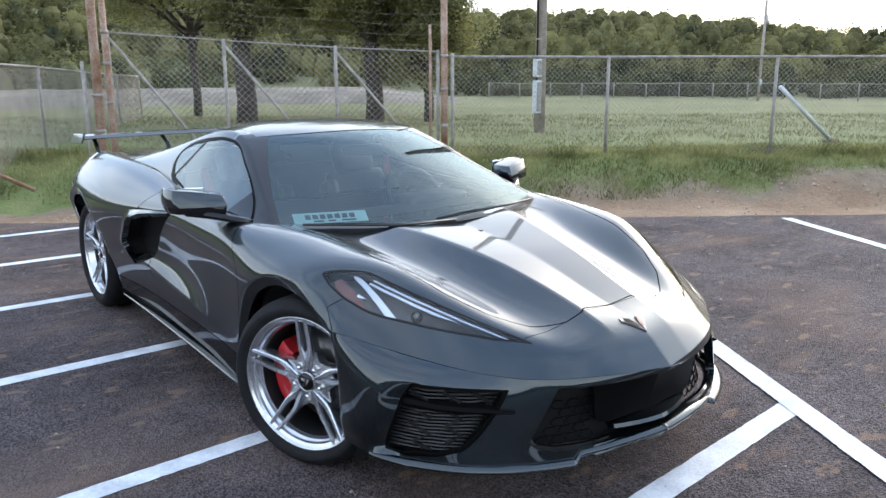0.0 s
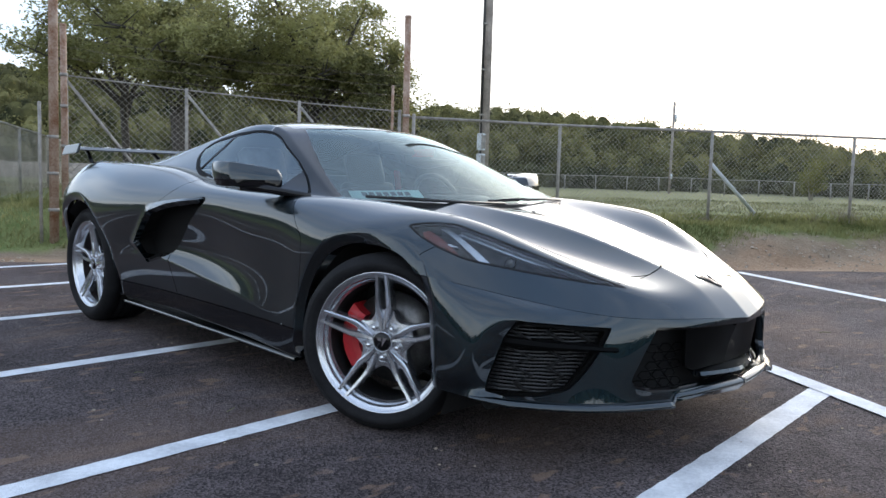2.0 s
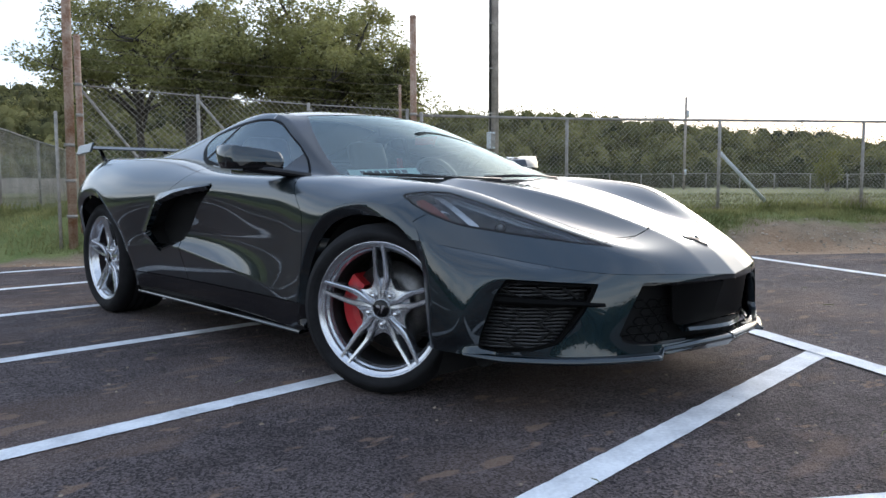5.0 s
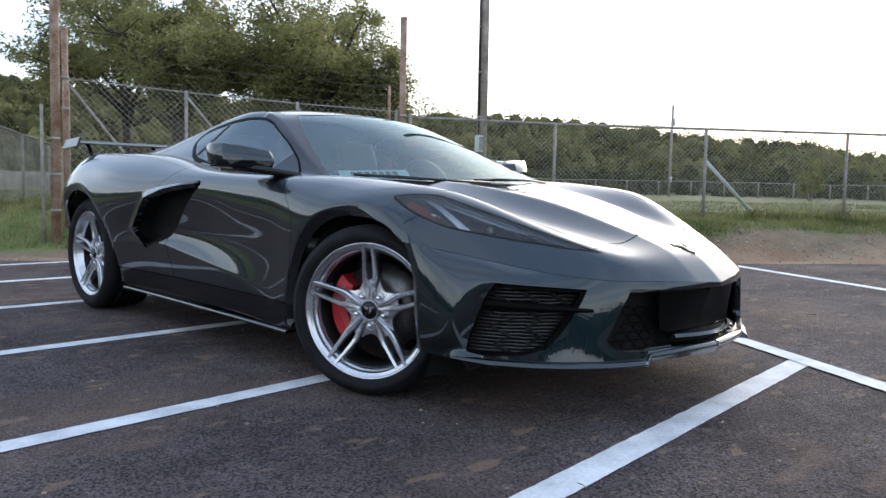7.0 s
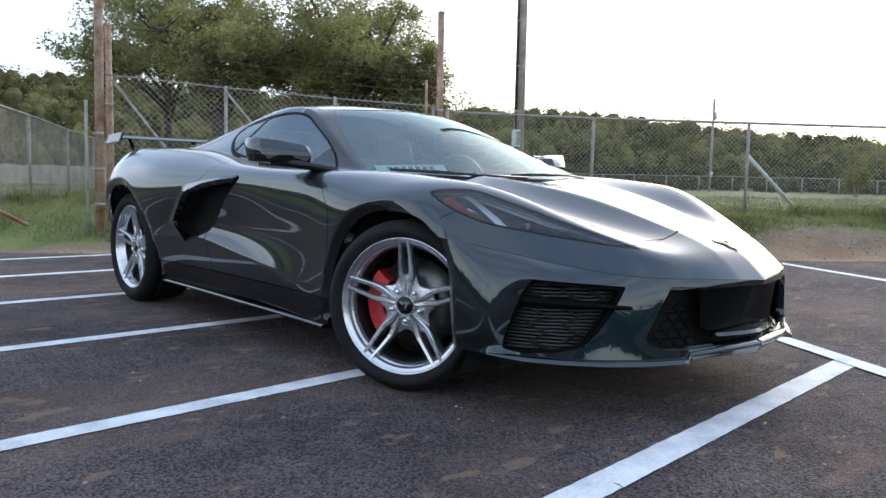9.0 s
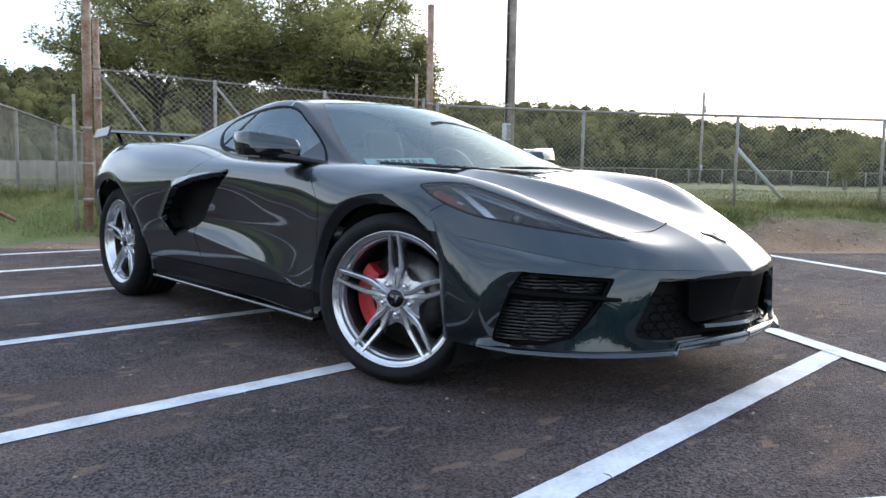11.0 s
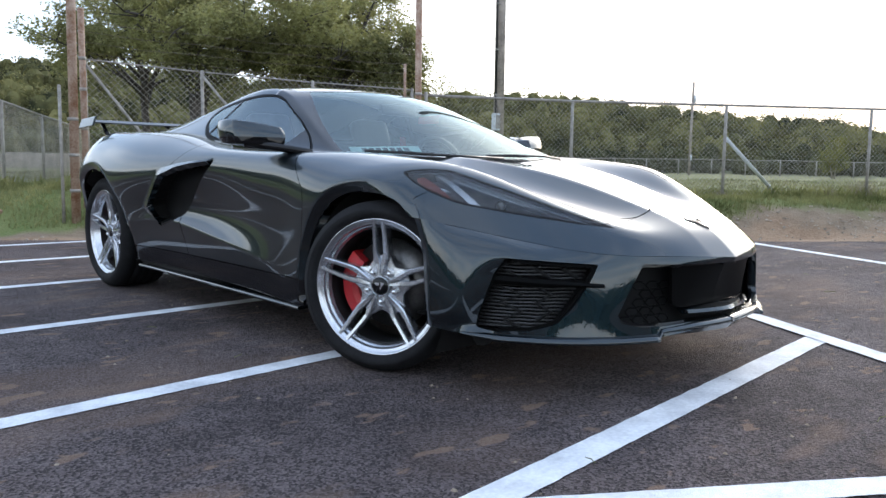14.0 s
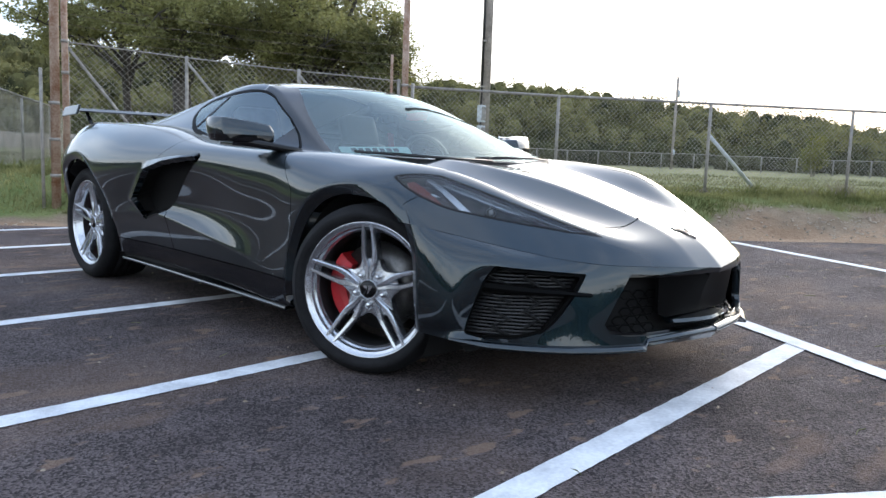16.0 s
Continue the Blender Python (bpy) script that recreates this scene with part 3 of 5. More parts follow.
for s in (-1, 1):
    side = Matrix.Diagonal((s, 1, 1))
    panel("vent_backing", shift(cut(APRON, in_vent(.02)), -.085), M_SHELL, car, side=s, fold=0)
    panel("vent_edge", shift(cut(APRON, in_vent(.0), outside(in_vent(-.009))), -.014), M_DARKGLOSS, car, side=s)
    mesh = part("vent_grille", *tube([side @ apron_at(.845, .25, .05), side @ apron_at(.65, .255, .05)], .006, 6), M_BLACK, car, "dark slatted side grille")
    z = .250
    while z < .478:
        lo = .575 + max(0, (.46 - z)) * .62
        pts = [side @ apron_at(lo + (.846 - .2 * (z - .25) - lo) * k / 6, z + .0012 * math.sin(k * 2.4), .045) for k in range(7)]
        part("slat", *tube(pts, .0030, 5), M_SLAT, mesh)
        z += .0118
    for x0 in (.645, .715, .785):
        pts = []
        for k in range(9):
            z = .245 + .23 * k / 8
            x = x0 + (.018 if k % 2 else -.018) - .12 * (.47 - z) * (x0 < .65)
            if x > .585 + max(0, (.46 - z)) * .62:
                pts.append(side @ apron_at(x, z, .038))
        part("divider", *tube(pts, .0085, 6), M_SHELL, mesh)
    blade = []
    for k in range(9):
        q = k / 8
        x = .818 - .262 * q
        p = apron_at(x, .414 - .018 * q, .026 - .030 * q)
        blade.append((p, .030 * (1 - .6 * q)))
    vs, fs = [], []
    for p, h in blade:
        for dz, out in ((h * .5, -.030), (h * .3, .004), (-h * .2, .012), (-h * .7, .002), (-h * .5, -.030)):
            vs.append(side @ (p + Vector((.5 * out, -.86 * out, dz))))
    for k in range(8):
        fs += [(k * 5 + i, k * 5 + (i + 1) % 5, k * 5 + 5 + (i + 1) % 5, k * 5 + 5 + i) for i in range(5)]
    fs += [tuple(range(5)), tuple(range(40, 45))]
    part("vent_blade", vs, fs, M_DARKGLOSS, car, "black blade across the side vent", smooth=False)
    # lower lip with its raised outer corner
    vs, fs = [], []
    p = np.array(F_LIP[:8])
    t = np.r_[0, np.cumsum(np.linalg.norm(np.diff(p[:, :2], axis=0), axis=1))]
    run = spline(t, p[:, :2], np.linspace(0, t[-1], 90))
    run = run[run[:, 0] < .896]
    cutoff = int(np.argmax(run[:, 0] > .36))
    step_at = run[cutoff] + (.02, .012)
    xs = np.r_[run[: cutoff + 1], [step_at], run[cutoff + 2 :]]
    for i, (x, y) in enumerate(xs):
        inner = i <= cutoff
        a, b = max(0, i - 1), min(len(xs) - 1, i + 1)
        d = Vector((xs[b][1] - xs[a][1], xs[a][0] - xs[b][0], 0)).normalized()
        left_over = (len(xs) - 1 - i) / 12
        o = .006 if inner else .026 * min(1, .2 + left_over)
        top = .246 - .05 * max(0, x - .2) if inner else .221 + .010 * max(0, (x - .4) / .5) ** 2
        thick = .014 if inner else .020 * min(1, .25 + left_over)
        for off, z in ((-.05, top + .010), (o * .3, top + .001), (o, top - thick * .55), (o * .92, top - thick), (-.05, top - thick)):
            vs.append(side @ (Vector((x, y, z)) + d * off))
    for k in range(len(xs) - 1):
        fs += [(k * 5 + i, k * 5 + (i + 1) % 5, k * 5 + 5 + (i + 1) % 5, k * 5 + 5 + i) for i in range(5)]
    fs += [tuple(range(5)), tuple(range(5 * len(xs) - 5, 5 * len(xs)))]
    part("lower_lip", vs, fs, M_PAINT, car, "painted splitter lip under the bumper")

# middle grille
backing = shift(cut(APRON, in_grille(.03)), -.10)
backing[0][:, 2] = np.maximum(backing[0][:, 2], .225)
panel("grille_backing", backing, M_SHELL, car, fold=0)
plate = shift(cut(APRON, inside([(-.3, .445), (.30, .445), (.27, .31), (.22, .296), (-.3, .296)], 0, (0, 2), smooth=False)), -.030)
panel("grille_panel", plate, M_DARKGLOSS, car, "black blank panel in the grille")
gm = panel("grille_frame", shift(cut(APRON, in_grille(.0), outside(in_grille(-.010))), -.02), M_GLOSSBLACK, car, "gloss black frame of the middle grille")
for s in (-1, 1):
    for row in range(5):
        for col in range(4):
            cx, cz = .315 + .052 * col + .026 * (row % 2), .262 + .030 * row
            if cx > .475 - (cz - .285) * .5 or cx < .29:
                continue
            hexa = []
            for k in range(7):
                a = math.pi / 3 * k
                q = apron_at(cx + .026 * math.cos(a), cz + .016 * math.sin(a), .060)
                hexa.append((q.x * s, q.y, q.z))
            part("mesh_cell", *tube(hexa, .003, 5, caps=False), M_DARKGLOSS, gm)
vs, fs = [], []
for i in range(13):
    x = -.20 + .40 * i / 12
    y = -.945 + .05 * abs(x / .2) ** 1.6
    for dy, z in ((.05, .292), (.0, .288), (-.006, .276), (.02, .268)):
        vs.append((x, y + dy, z))
for k in range(12):
    fs += [(k * 4 + i, k * 4 + (i + 1) % 4, k * 4 + 4 + (i + 1) % 4, k * 4 + 4 + i) for i in range(4)]
fs += [tuple(range(4)), tuple(range(48, 52))]
part("grille_bar", vs, fs, M_PAINT, car, "pale edged bar across the lower grille", smooth=False)

# head lamps
for s in (-1, 1):
    lens_skin = cut(SKIN, in_lamp(-.002), top_only)
    lens = panel("head_lamp", lens_skin, M_LENS, car, "clear swept head lamp cover over a dark housing", side=s, fold=0)
    lens.visible_shadow = False
    bowl = shift(cut(SKIN, in_lamp(.002), top_only), -.055)
    panel("lamp_bowl", bowl, M_LAMPDARK, lens, side=s, fold=-.05)
    def lit(poly, depth, smooth=False):
        return shift(cut(SKIN, in_lamp(-.006), top_only, inside(poly, 0, (0, 1), smooth=smooth)), -depth)
    panel("side_marker", lit([(.822, -.135), (.802, -.150), (.796, -.206), (.792, -.278), (.794, -.312), (.815, -.292), (.828, -.230), (.836, -.168)], .014), M_AMBER, lens, "amber side marker", side=s, fold=.02)
    panel("light_guide", lit([(.772, -.165), (.752, -.190), (.744, -.283), (.738, -.351), (.733, -.412), (.748, -.402), (.764, -.343), (.768, -.282), (.768, -.217)], .012), M_LAMPSILVER, lens, "silver light guide", side=s, fold=.02)
    inner = lambda a, b: shift(cut(SKIN, in_lamp(-a), outside(in_lamp(-b)), top_only, lambda r: -((r[:, 0] - .43) * .80 - (r[:, 1] + .72) * .60) + .01, lambda r: -.24 - r[:, 1]), -.012)
    panel("light_guide", inner(.008, .016), M_LAMPSILVER, lens, "silver light guide", side=s, fold=.015)
    panel("light_guide", inner(.024, .032), M_LAMPSILVER, lens, "silver light guide", side=s, fold=.015)
    near = int(np.argmin(np.hypot(SKIN[0][:, 0] - .668, SKIN[0][:, 1] + .415)))
    eye = Vector((s * .668, -.415, SKIN[0][near, 2] - .030))
    bm = bmesh.new()
    bmesh.ops.create_uvsphere(bm, u_segments=20, v_segments=12, radius=.021, matrix=Matrix.Translation(eye))
    bm_part("projector", bm, M_LAMPGLASS, lens, "round projector lens", smooth=True)
    # outline seal round the lamp
    panel("lamp_seal", shift(cut(SKIN, in_lamp(.003), outside(in_lamp(-.003)), top_only), .0005), M_SHELL, lens, side=s)

# side intakes
for s in (-1, 1):
    mouth = cut(SKIN, in_intake(.014))
    duct = panel("intake_duct", shift(mouth, -.11), M_SHELL, car, "black side intake duct", side=s, fold=-.105)
    trim = shift(cut(SKIN, inside(TRIM, 0, (1, 2), smooth=False), outside(in_intake(-.001))), .004)
    trim[0][:, 0] += .030 * np.clip(1 - np.abs(in_intake(0)(trim[0])) / .035, 0, 1) * np.clip((trim[0][:, 2] - .47) / .12, 0, 1) * np.clip((trim[0][:, 1] - 1.28) / .15, 0, 1)
    panel("intake_trim", trim, M_PAINT, car, "dark raised trim round the side intake", side=s, fold=.03)
    lip = shift(cut(SKIN, lambda r: np.maximum(-no_arch(r) + .036, -1), no_arch, lambda r: r[:, 4] - 3.2, lambda r: r[:, 2] - .30), .003)
    for front in (1, -1):
        panel("arch_lip", cut(lip, lambda r: front * (1.3 - r[:, 1])), M_PAINT, car, side=s, fold=.02)

def spoke(bm, w):
    """One split spoke: two arms that leave the hub in one point, bow apart round a long slot and reach the rim side by side."""
    turn = Matrix.Rotation(w, 3, "X")
    for d in (-1, 1):
        rings = []
        # radius, inner and outer edge of the arm, depth of its face
        for rad, a, b, x in ((.040, .0, .012, -.012), (.062, .0, .018, -.011), (.084, .0, .026, -.010), (.102, .0040, .0315, -.011), (.124, .0105, .0335, -.013),
                             (.150, .0120, .0320, -.017), (.190, .0110, .0295, -.024), (.225, .0095, .0275, -.031), (.250, .0085, .0275, -.036)):
            m, w2 = (a + b) / 2, (b - a) / 2
            rings.append([bm.verts.new(turn @ Vector((x + ox, d * (m + oy), rad))) for oy, ox in ((-w2, .006), (-w2 * .72, -.004), (w2 * .35, -.005), (w2 * .8, -.001), (w2, .008), (w2 * .9, .044), (-w2 * .9, .044))])
        for p, q in zip(rings, rings[1:]):
            for i in range(7):
                j = (i + 1) % 7
                bm.faces.new((p[i], p[j], q[j], q[i]))
        bm.faces.new(rings[0])
        bm.faces.new(rings[-1])


def hub_star(hx):
    """The five-cornered hub: flat lands between the spokes that hold the nuts, with steep sides."""
    vs, fs = [], []
    n = 40
    lands = ((.030, -.002), (.062, -.001), (.97, .003), (1.0, .007), (.99, .045))
    for k in range(n):
        a = 2 * math.pi * k / n
        off = abs((math.degrees(a) + 36) % 72 - 36)
        edge = np.interp(off, [0, 14, 17, 27, 36], [.118, .122, .121, .100, .094])
        for q, dx in lands:
            r = q if q < .5 else q * edge
            vs.append((hx + dx, r * math.sin(a), r * math.cos(a)))
    m = len(lands)
    for k in range(n):
        j = (k + 1) % n
        fs += [(k * m + i, k * m + i + 1, j * m + i + 1, j * m + i) for i in range(m - 1)]
    return vs, fs


def wheel(rr, rt, width, at, turn, outward):
    """A wheel with its face towards -x: rim, tyre, split spokes, cap, nuts, disc and caliper."""
    w2 = width / 2
    prof = [(-w2 + .012, rr + .002), (-w2 + .001, rr), (-w2 - .001, rr - .004), (-w2, rr - .007), (-w2 + .006, rr - .010), (-w2 + .010, rr - .0155), (-w2 + .012, rr - .022), (-w2 + .013, rr - .0235),
            (-w2 + .019, rr - .0245), (-w2 + .030, rr - .029), (-w2 + .032, rr - .0335), (-w2 + .040, rr - .035), (-w2 + .050, rr - .040)]
    root = part("wheel", *lathe(prof, 72), M_SILVER, car, "silver alloy wheel with split spokes")
    part("barrel", *lathe([(-w2 + .050, rr - .040), (-w2 + .08, rr - .043), (w2 - .04, rr - .045), (w2, rr)], 60), M_BARREL, root)
    sw = w2 + .012
    tp = [(-w2 + .004, rr - .006), (-sw, rr + .010), (-sw - .008, rr + (rt - rr) * .45), (-sw + .002, rt - .028), (-sw + .018, rt - .008), (-sw + .04, rt - .001)]
    n = 5
    for k in range(1, n):
        x = -sw + .04 + (2 * sw - .08) * k / n
        tp += [(x - .006, rt), (x - .004, rt - .008), (x + .004, rt - .008), (x + .006, rt)]
    tp += [(sw - .04, rt - .001), (sw - .018, rt - .008), (sw, rt - .028), (sw + .008, rr + (rt - rr) * .45), (sw, rr + .01), (w2, rr)]
    part("tyre", *lathe(tp, 96), M_TYRE, root)
    for k in range(5):
        bm = bmesh.new()
        spoke(bm, 2 * math.pi * k / 5)
        sc = Matrix.Diagonal((1, (rr - .012) / .24, (rr - .012) / .24, 1))
        bmesh.ops.transform(bm, matrix=Matrix.Translation((-w2 + .045, 0, 0)) @ sc, verts=bm.verts)
        bm_part("spoke", bm, M_SILVER, root)
    hx = -w2 + .045
    part("hub", *hub_star(hx), M_SILVER, root, smooth=False)
    part("centre_cap", *lathe([(hx - .020, 0), (hx - .020, .030), (hx - .016, .034), (hx - .008, .035)], 32), M_GLOSSBLACK, root)
    part("cap_ring", *lathe([(hx - .010, .034), (hx - .017, .0345), (hx - .017, .038), (hx - .008, .039)], 32), M_SILVER, root)
    bm = bmesh.new()
    for pts in ([(-.017, .012), (-.004, .012), (-.001, -.014)], [(.017, .012), (.002, .012), (.001, .002), (.012, .004)]):
        bm.faces.new([bm.verts.new((hx - .0215, y * 1.2, z * 1.2)) for y, z in pts])
    bm_part("cap_emblem", bm, M_CHROME, root)
    for k in range(5):
        a = 2 * math.pi * (k + .5) / 5
        vs, fs = lathe([(hx + .010, .0), (hx + .006, .0125), (hx - .0035, .0165), (hx - .0055, .0185), (hx + .0015, .0205)], 16)
        part("lug_pocket", [(x, y + .060 * math.sin(a), z + .060 * math.cos(a)) for x, y, z in vs], fs, M_SILVER, root)
        vs, fs = lathe([(hx - .018, 0), (hx - .0175, .006), (hx - .014, .0095), (hx + .008, .0105)], 12)
        part("lug_nut", [(x, y + .060 * math.sin(a), z + .060 * math.cos(a)) for x, y, z in vs], fs, M_CHROME, root)
    part("brake_disc", *lathe([(.02, .05), (.02, .172), (.045, .172), (.045, .05)], 48), M_DISC, root)
    vs, fs = [], []
    for i in range(13):
        a = radians(-40 + 80 * i / 12) + radians(90)
        for x, rd in ((-.028, .125), (-.034, .15), (-.028, .19), (.07, .19), (.07, .125)):
            vs.append((x, rd * math.sin(a), rd * math.cos(a)))
    for i in range(12):
        fs += [(i * 5 + k, i * 5 + (k + 1) % 5, i * 5 + 5 + (k + 1) % 5, i * 5 + 5 + k) for k in range(5)]
    fs += [tuple(range(5)), tuple(range(60, 65))]
    part("brake_caliper", vs, fs, M_RED, root, "red painted brake caliper", smooth=False)
    root.matrix_basis = Matrix.Translation(at) @ Matrix.Rotation(radians(turn), 4, "Z") @ (Matrix.Identity(4) if outward < 0 else Matrix.Rotation(math.pi, 4, "Z"))
    return root


wheel(.262, .327, .225, (-.794, .044, .327), 24, -1)
wheel(.258, .327, .225, (.776, .052, .327), 24, 1)
wheel(.265, .345, .28, (-.745, 2.723, .345), 0, -1)
wheel(.265, .345, .28, (.745, 2.723, .345), 0, 1)

# arch liners
for y, z, rad, depth in ((.07, .300, .397, .58), (2.69, .345, .398, .50)):
    for s in (-1, 1):
        vs, fs = [], []
        for i in range(25):
            a = math.pi * (i / 24 * 1.3 - .15)
            for x in (depth, .918 if y > 1 and math.sin(a) > .75 else .855):
                vs.append((s * x, y + rad * math.cos(a), z + rad * math.sin(a)))
        fs = [(2 * i, 2 * i + 1, 2 * i + 3, 2 * i + 2) for i in range(24)]
        fs.append(tuple(2 * i for i in range(25)))
        part("arch_liner", vs, fs, M_SHELL, car, smooth=False)

# floor under the car
bm = bmesh.new()
box(bm, (-.56, -.60, .20), (.56, 3.05, .24), .01)
box(bm, (-.84, .42, .19), (.84, 2.30, .24), .01)
bm_part("underbody", bm, M_SHELL, car)

# cabin panels
def glass_front(rows):
    u = rows[:, 3]
    return np.minimum(3.0 - u - .02, 1.965 - .02 * u - .037 * u**2 - rows[:, 4])


panel("windscreen", cut(CABIN, glass_front, lambda r: r[:, 3] - .03), M_GLASS, car, "raked windscreen with pale sky reflection", fold=0).visible_shadow = False
panel("windscreen_border", shift(cut(CABIN, lambda r: glass_front(r) + .004, lambda r: .03 - glass_front(r), lambda r: r[:, 3] - .03), .0012), M_GLOSSBLACK, car, "black printed edge of the windscreen", fold=0)
WINDOW = [(.600, .846), (.72, .914), (.86, .983), (1.00, 1.043), (1.12, 1.095), (1.18, 1.114), (1.24, 1.126), (1.31, 1.131), (1.38, 1.131), (1.51, 1.117), (1.67, 1.090), (1.74, 1.068), (1.768, 1.045), (1.765, 1.025), (1.74, 1.000), (1.66, .952), (1.60, .931), (1.54, .920), (1.40, .896), (1.28, .880), (1.09, .868), (.84, .858)]
in_window = lambda g: inside(WINDOW, g, (1, 2), smooth=False)
surround = lambda r: in_window(.005)(r) + .014 * np.clip((r[:, 1] - 1.05) / .5, 0, 1) * (r[:, 2] > .90)
for s in (-1, 1):
    side_glass = cut(CABIN, lambda r: r[:, 4] - 2.02, in_window(-.002))
    panel("side_window", side_glass, M_SIDEGLASS, car, "dark tinted side window", side=s, fold=0).visible_shadow = False
    frame_skin = cut(CABIN, lambda r: r[:, 4] - 2.005, surround, outside(in_window(0)))
    panel("window_surround", shift(frame_skin, .001), M_DARKGLOSS, car, side=s)
    pillar = cut(CABIN, lambda r: r[:, 4] - np.where(r[:, 3] > 2.985, 1.747, 1.968 - .02 * r[:, 3] - .037 * r[:, 3] ** 2), lambda r: 3.2 - r[:, 3], outside(lambda r: np.minimum(surround(r), r[:, 4] - 2.005)))
    panel("windscreen_pillar", pillar, M_GLOSSBLACK, car, side=s)
    rear_pillar = cut(CABIN, lambda r: r[:, 4] - 1.75, lambda r: r[:, 3] - 3.2, outside(lambda r: np.minimum(surround(r), r[:, 4] - 2.005)))
    panel("rear_pillar", rear_pillar, M_PAINT, car, side=s)
panel("roof", cut(CABIN, lambda r: r[:, 3] - 2.99, lambda r: 1.745 - r[:, 4], lambda r: 4.9 - r[:, 3]), M_PAINT, car, "dark removable roof panel")
panel("rear_hatch", cut(CABIN, lambda r: r[:, 3] - 4.92, lambda r: 1.745 - r[:, 4]), M_GLOSSBLACK, car, "black louvred rear hatch")

# cowl, wipers, washer jets
vs, fs = [], []
for i in range(25):
    x = -.72 + 1.44 * i / 24
    yb = .20 + .255 * (abs(x) / .745) ** 2.1
    for dy, z in ((-.045, .800), (-.05, .818), (.012, .822), (.03, .80)):
        vs.append((x, yb + dy, z + .018 * (abs(x) / .745) ** 2))
for k in range(24):
    fs += [(k * 4 + i, k * 4 + (i + 1) % 4, k * 4 + 4 + (i + 1) % 4, k * 4 + 4 + i) for i in range(4)]
part("cowl", vs, fs, M_BLACK, car, "black cowl below the windscreen", smooth=False)
for a, b, c in (((-.02, .16, .824), (-.30, .18, .830), (-.66, .375, .846)), ((.62, .33, .834), (.36, .235, .842), (-.10, .19, .834))):
    arm = part("wiper", *tube([a, b, c], .006, 6), M_BLACK, car, "black windscreen wiper")
    part("wiper_blade", *tube([tuple(Vector(b) * .8 + Vector(a) * .2), tuple(Vector(b) * .5 + Vector(c) * .5 + Vector((0, 0, .004))), c], .005, 5), M_SHELL, arm)
for x in (0.0,):
    bm = bmesh.new()
    box(bm, (x - .009, .010, .780), (x + .009, .024, .797), .004)
    bm_part("washer_jet", bm, M_BLACK, car)

# nose badge: plain crossed shapes
badge = None
for s, m in ((-1, M_DARKGLOSS), (1, M_RED)):
    bm = bmesh.new()
    pts = [(0, -.862), (s * .060, -.800), (s * .052, -.780), (s * .022, -.792), (s * .003, -.828)]
    top = [bm.verts.new((x, y, .605)) for x, y in pts]
    for v in top:
        k = int(np.argmin(np.hypot(SKIN[0][:, 0] - abs(v.co.x), SKIN[0][:, 1] - v.co.y)))
        v.co.z = SKIN[0][k, 2] + .005
    f = bm.faces.new(top)
    ex = bmesh.ops.extrude_face_region(bm, geom=[f])
    bmesh.ops.translate(bm, vec=(0, 0, -.008), verts=[g for g in ex["geom"] if isinstance(g, bmesh.types.BMVert)])
    badge = bm_part("nose_badge", bm, M_LAMPDARK, car, "dark crossed badge with bright edges")
    bm = bmesh.new()
    cx, cy = sum(p[0] for p in pts) / 5, sum(p[1] for p in pts) / 5
    inset = []
    for x, y in pts:
        x, y = cx + (x - cx) * .68, cy + (y - cy) * .68
        k = int(np.argmin(np.hypot(SKIN[0][:, 0] - abs(x), SKIN[0][:, 1] - y)))
        inset.append(bm.verts.new((x, y, SKIN[0][k, 2] + .0075)))
    bm.faces.new(inset)
    bm_part("badge_field", bm, m, badge)
# mirrors
def band_line(rows):
    return .009 - np.abs(rows[:, 1] - 1.60 - (rows[:, 2] - 1.0) * -.55)


def mirror_shell(s, upper):
    """Half of a wedge-shaped mirror housing: the painted cap above or the black base below."""
    bm = bmesh.new()
    bmesh.ops.create_cube(bm, size=2.0)
    bmesh.ops.subdivide_edges(bm, edges=bm.edges, cuts=9, use_grid_fill=True)
    for v in bm.verts:
        p = v.co.copy()
        p = p * .58 + p.normalized() * 1.22 * .42
        k = p.x * .5 + .5
        top, low = .62 + .38 * k, .85 + .15 * k
        z = p.z * (top if p.z > 0 else low)
        v.co = Vector((s * (.936 + .108 * p.x), .830 + (.070 + .012 * k) * p.y + .045 * p.x + .014 * p.z, .918 + .056 * z + .006 * p.x))
    split = .900
    gone = [f for f in bm.faces if (f.calc_center_median().z > split) != upper]
    bmesh.ops.delete(bm, geom=gone, context="FACES")
    for v in bm.verts:
        if v.is_boundary:
            v.co.z = split
    return bm


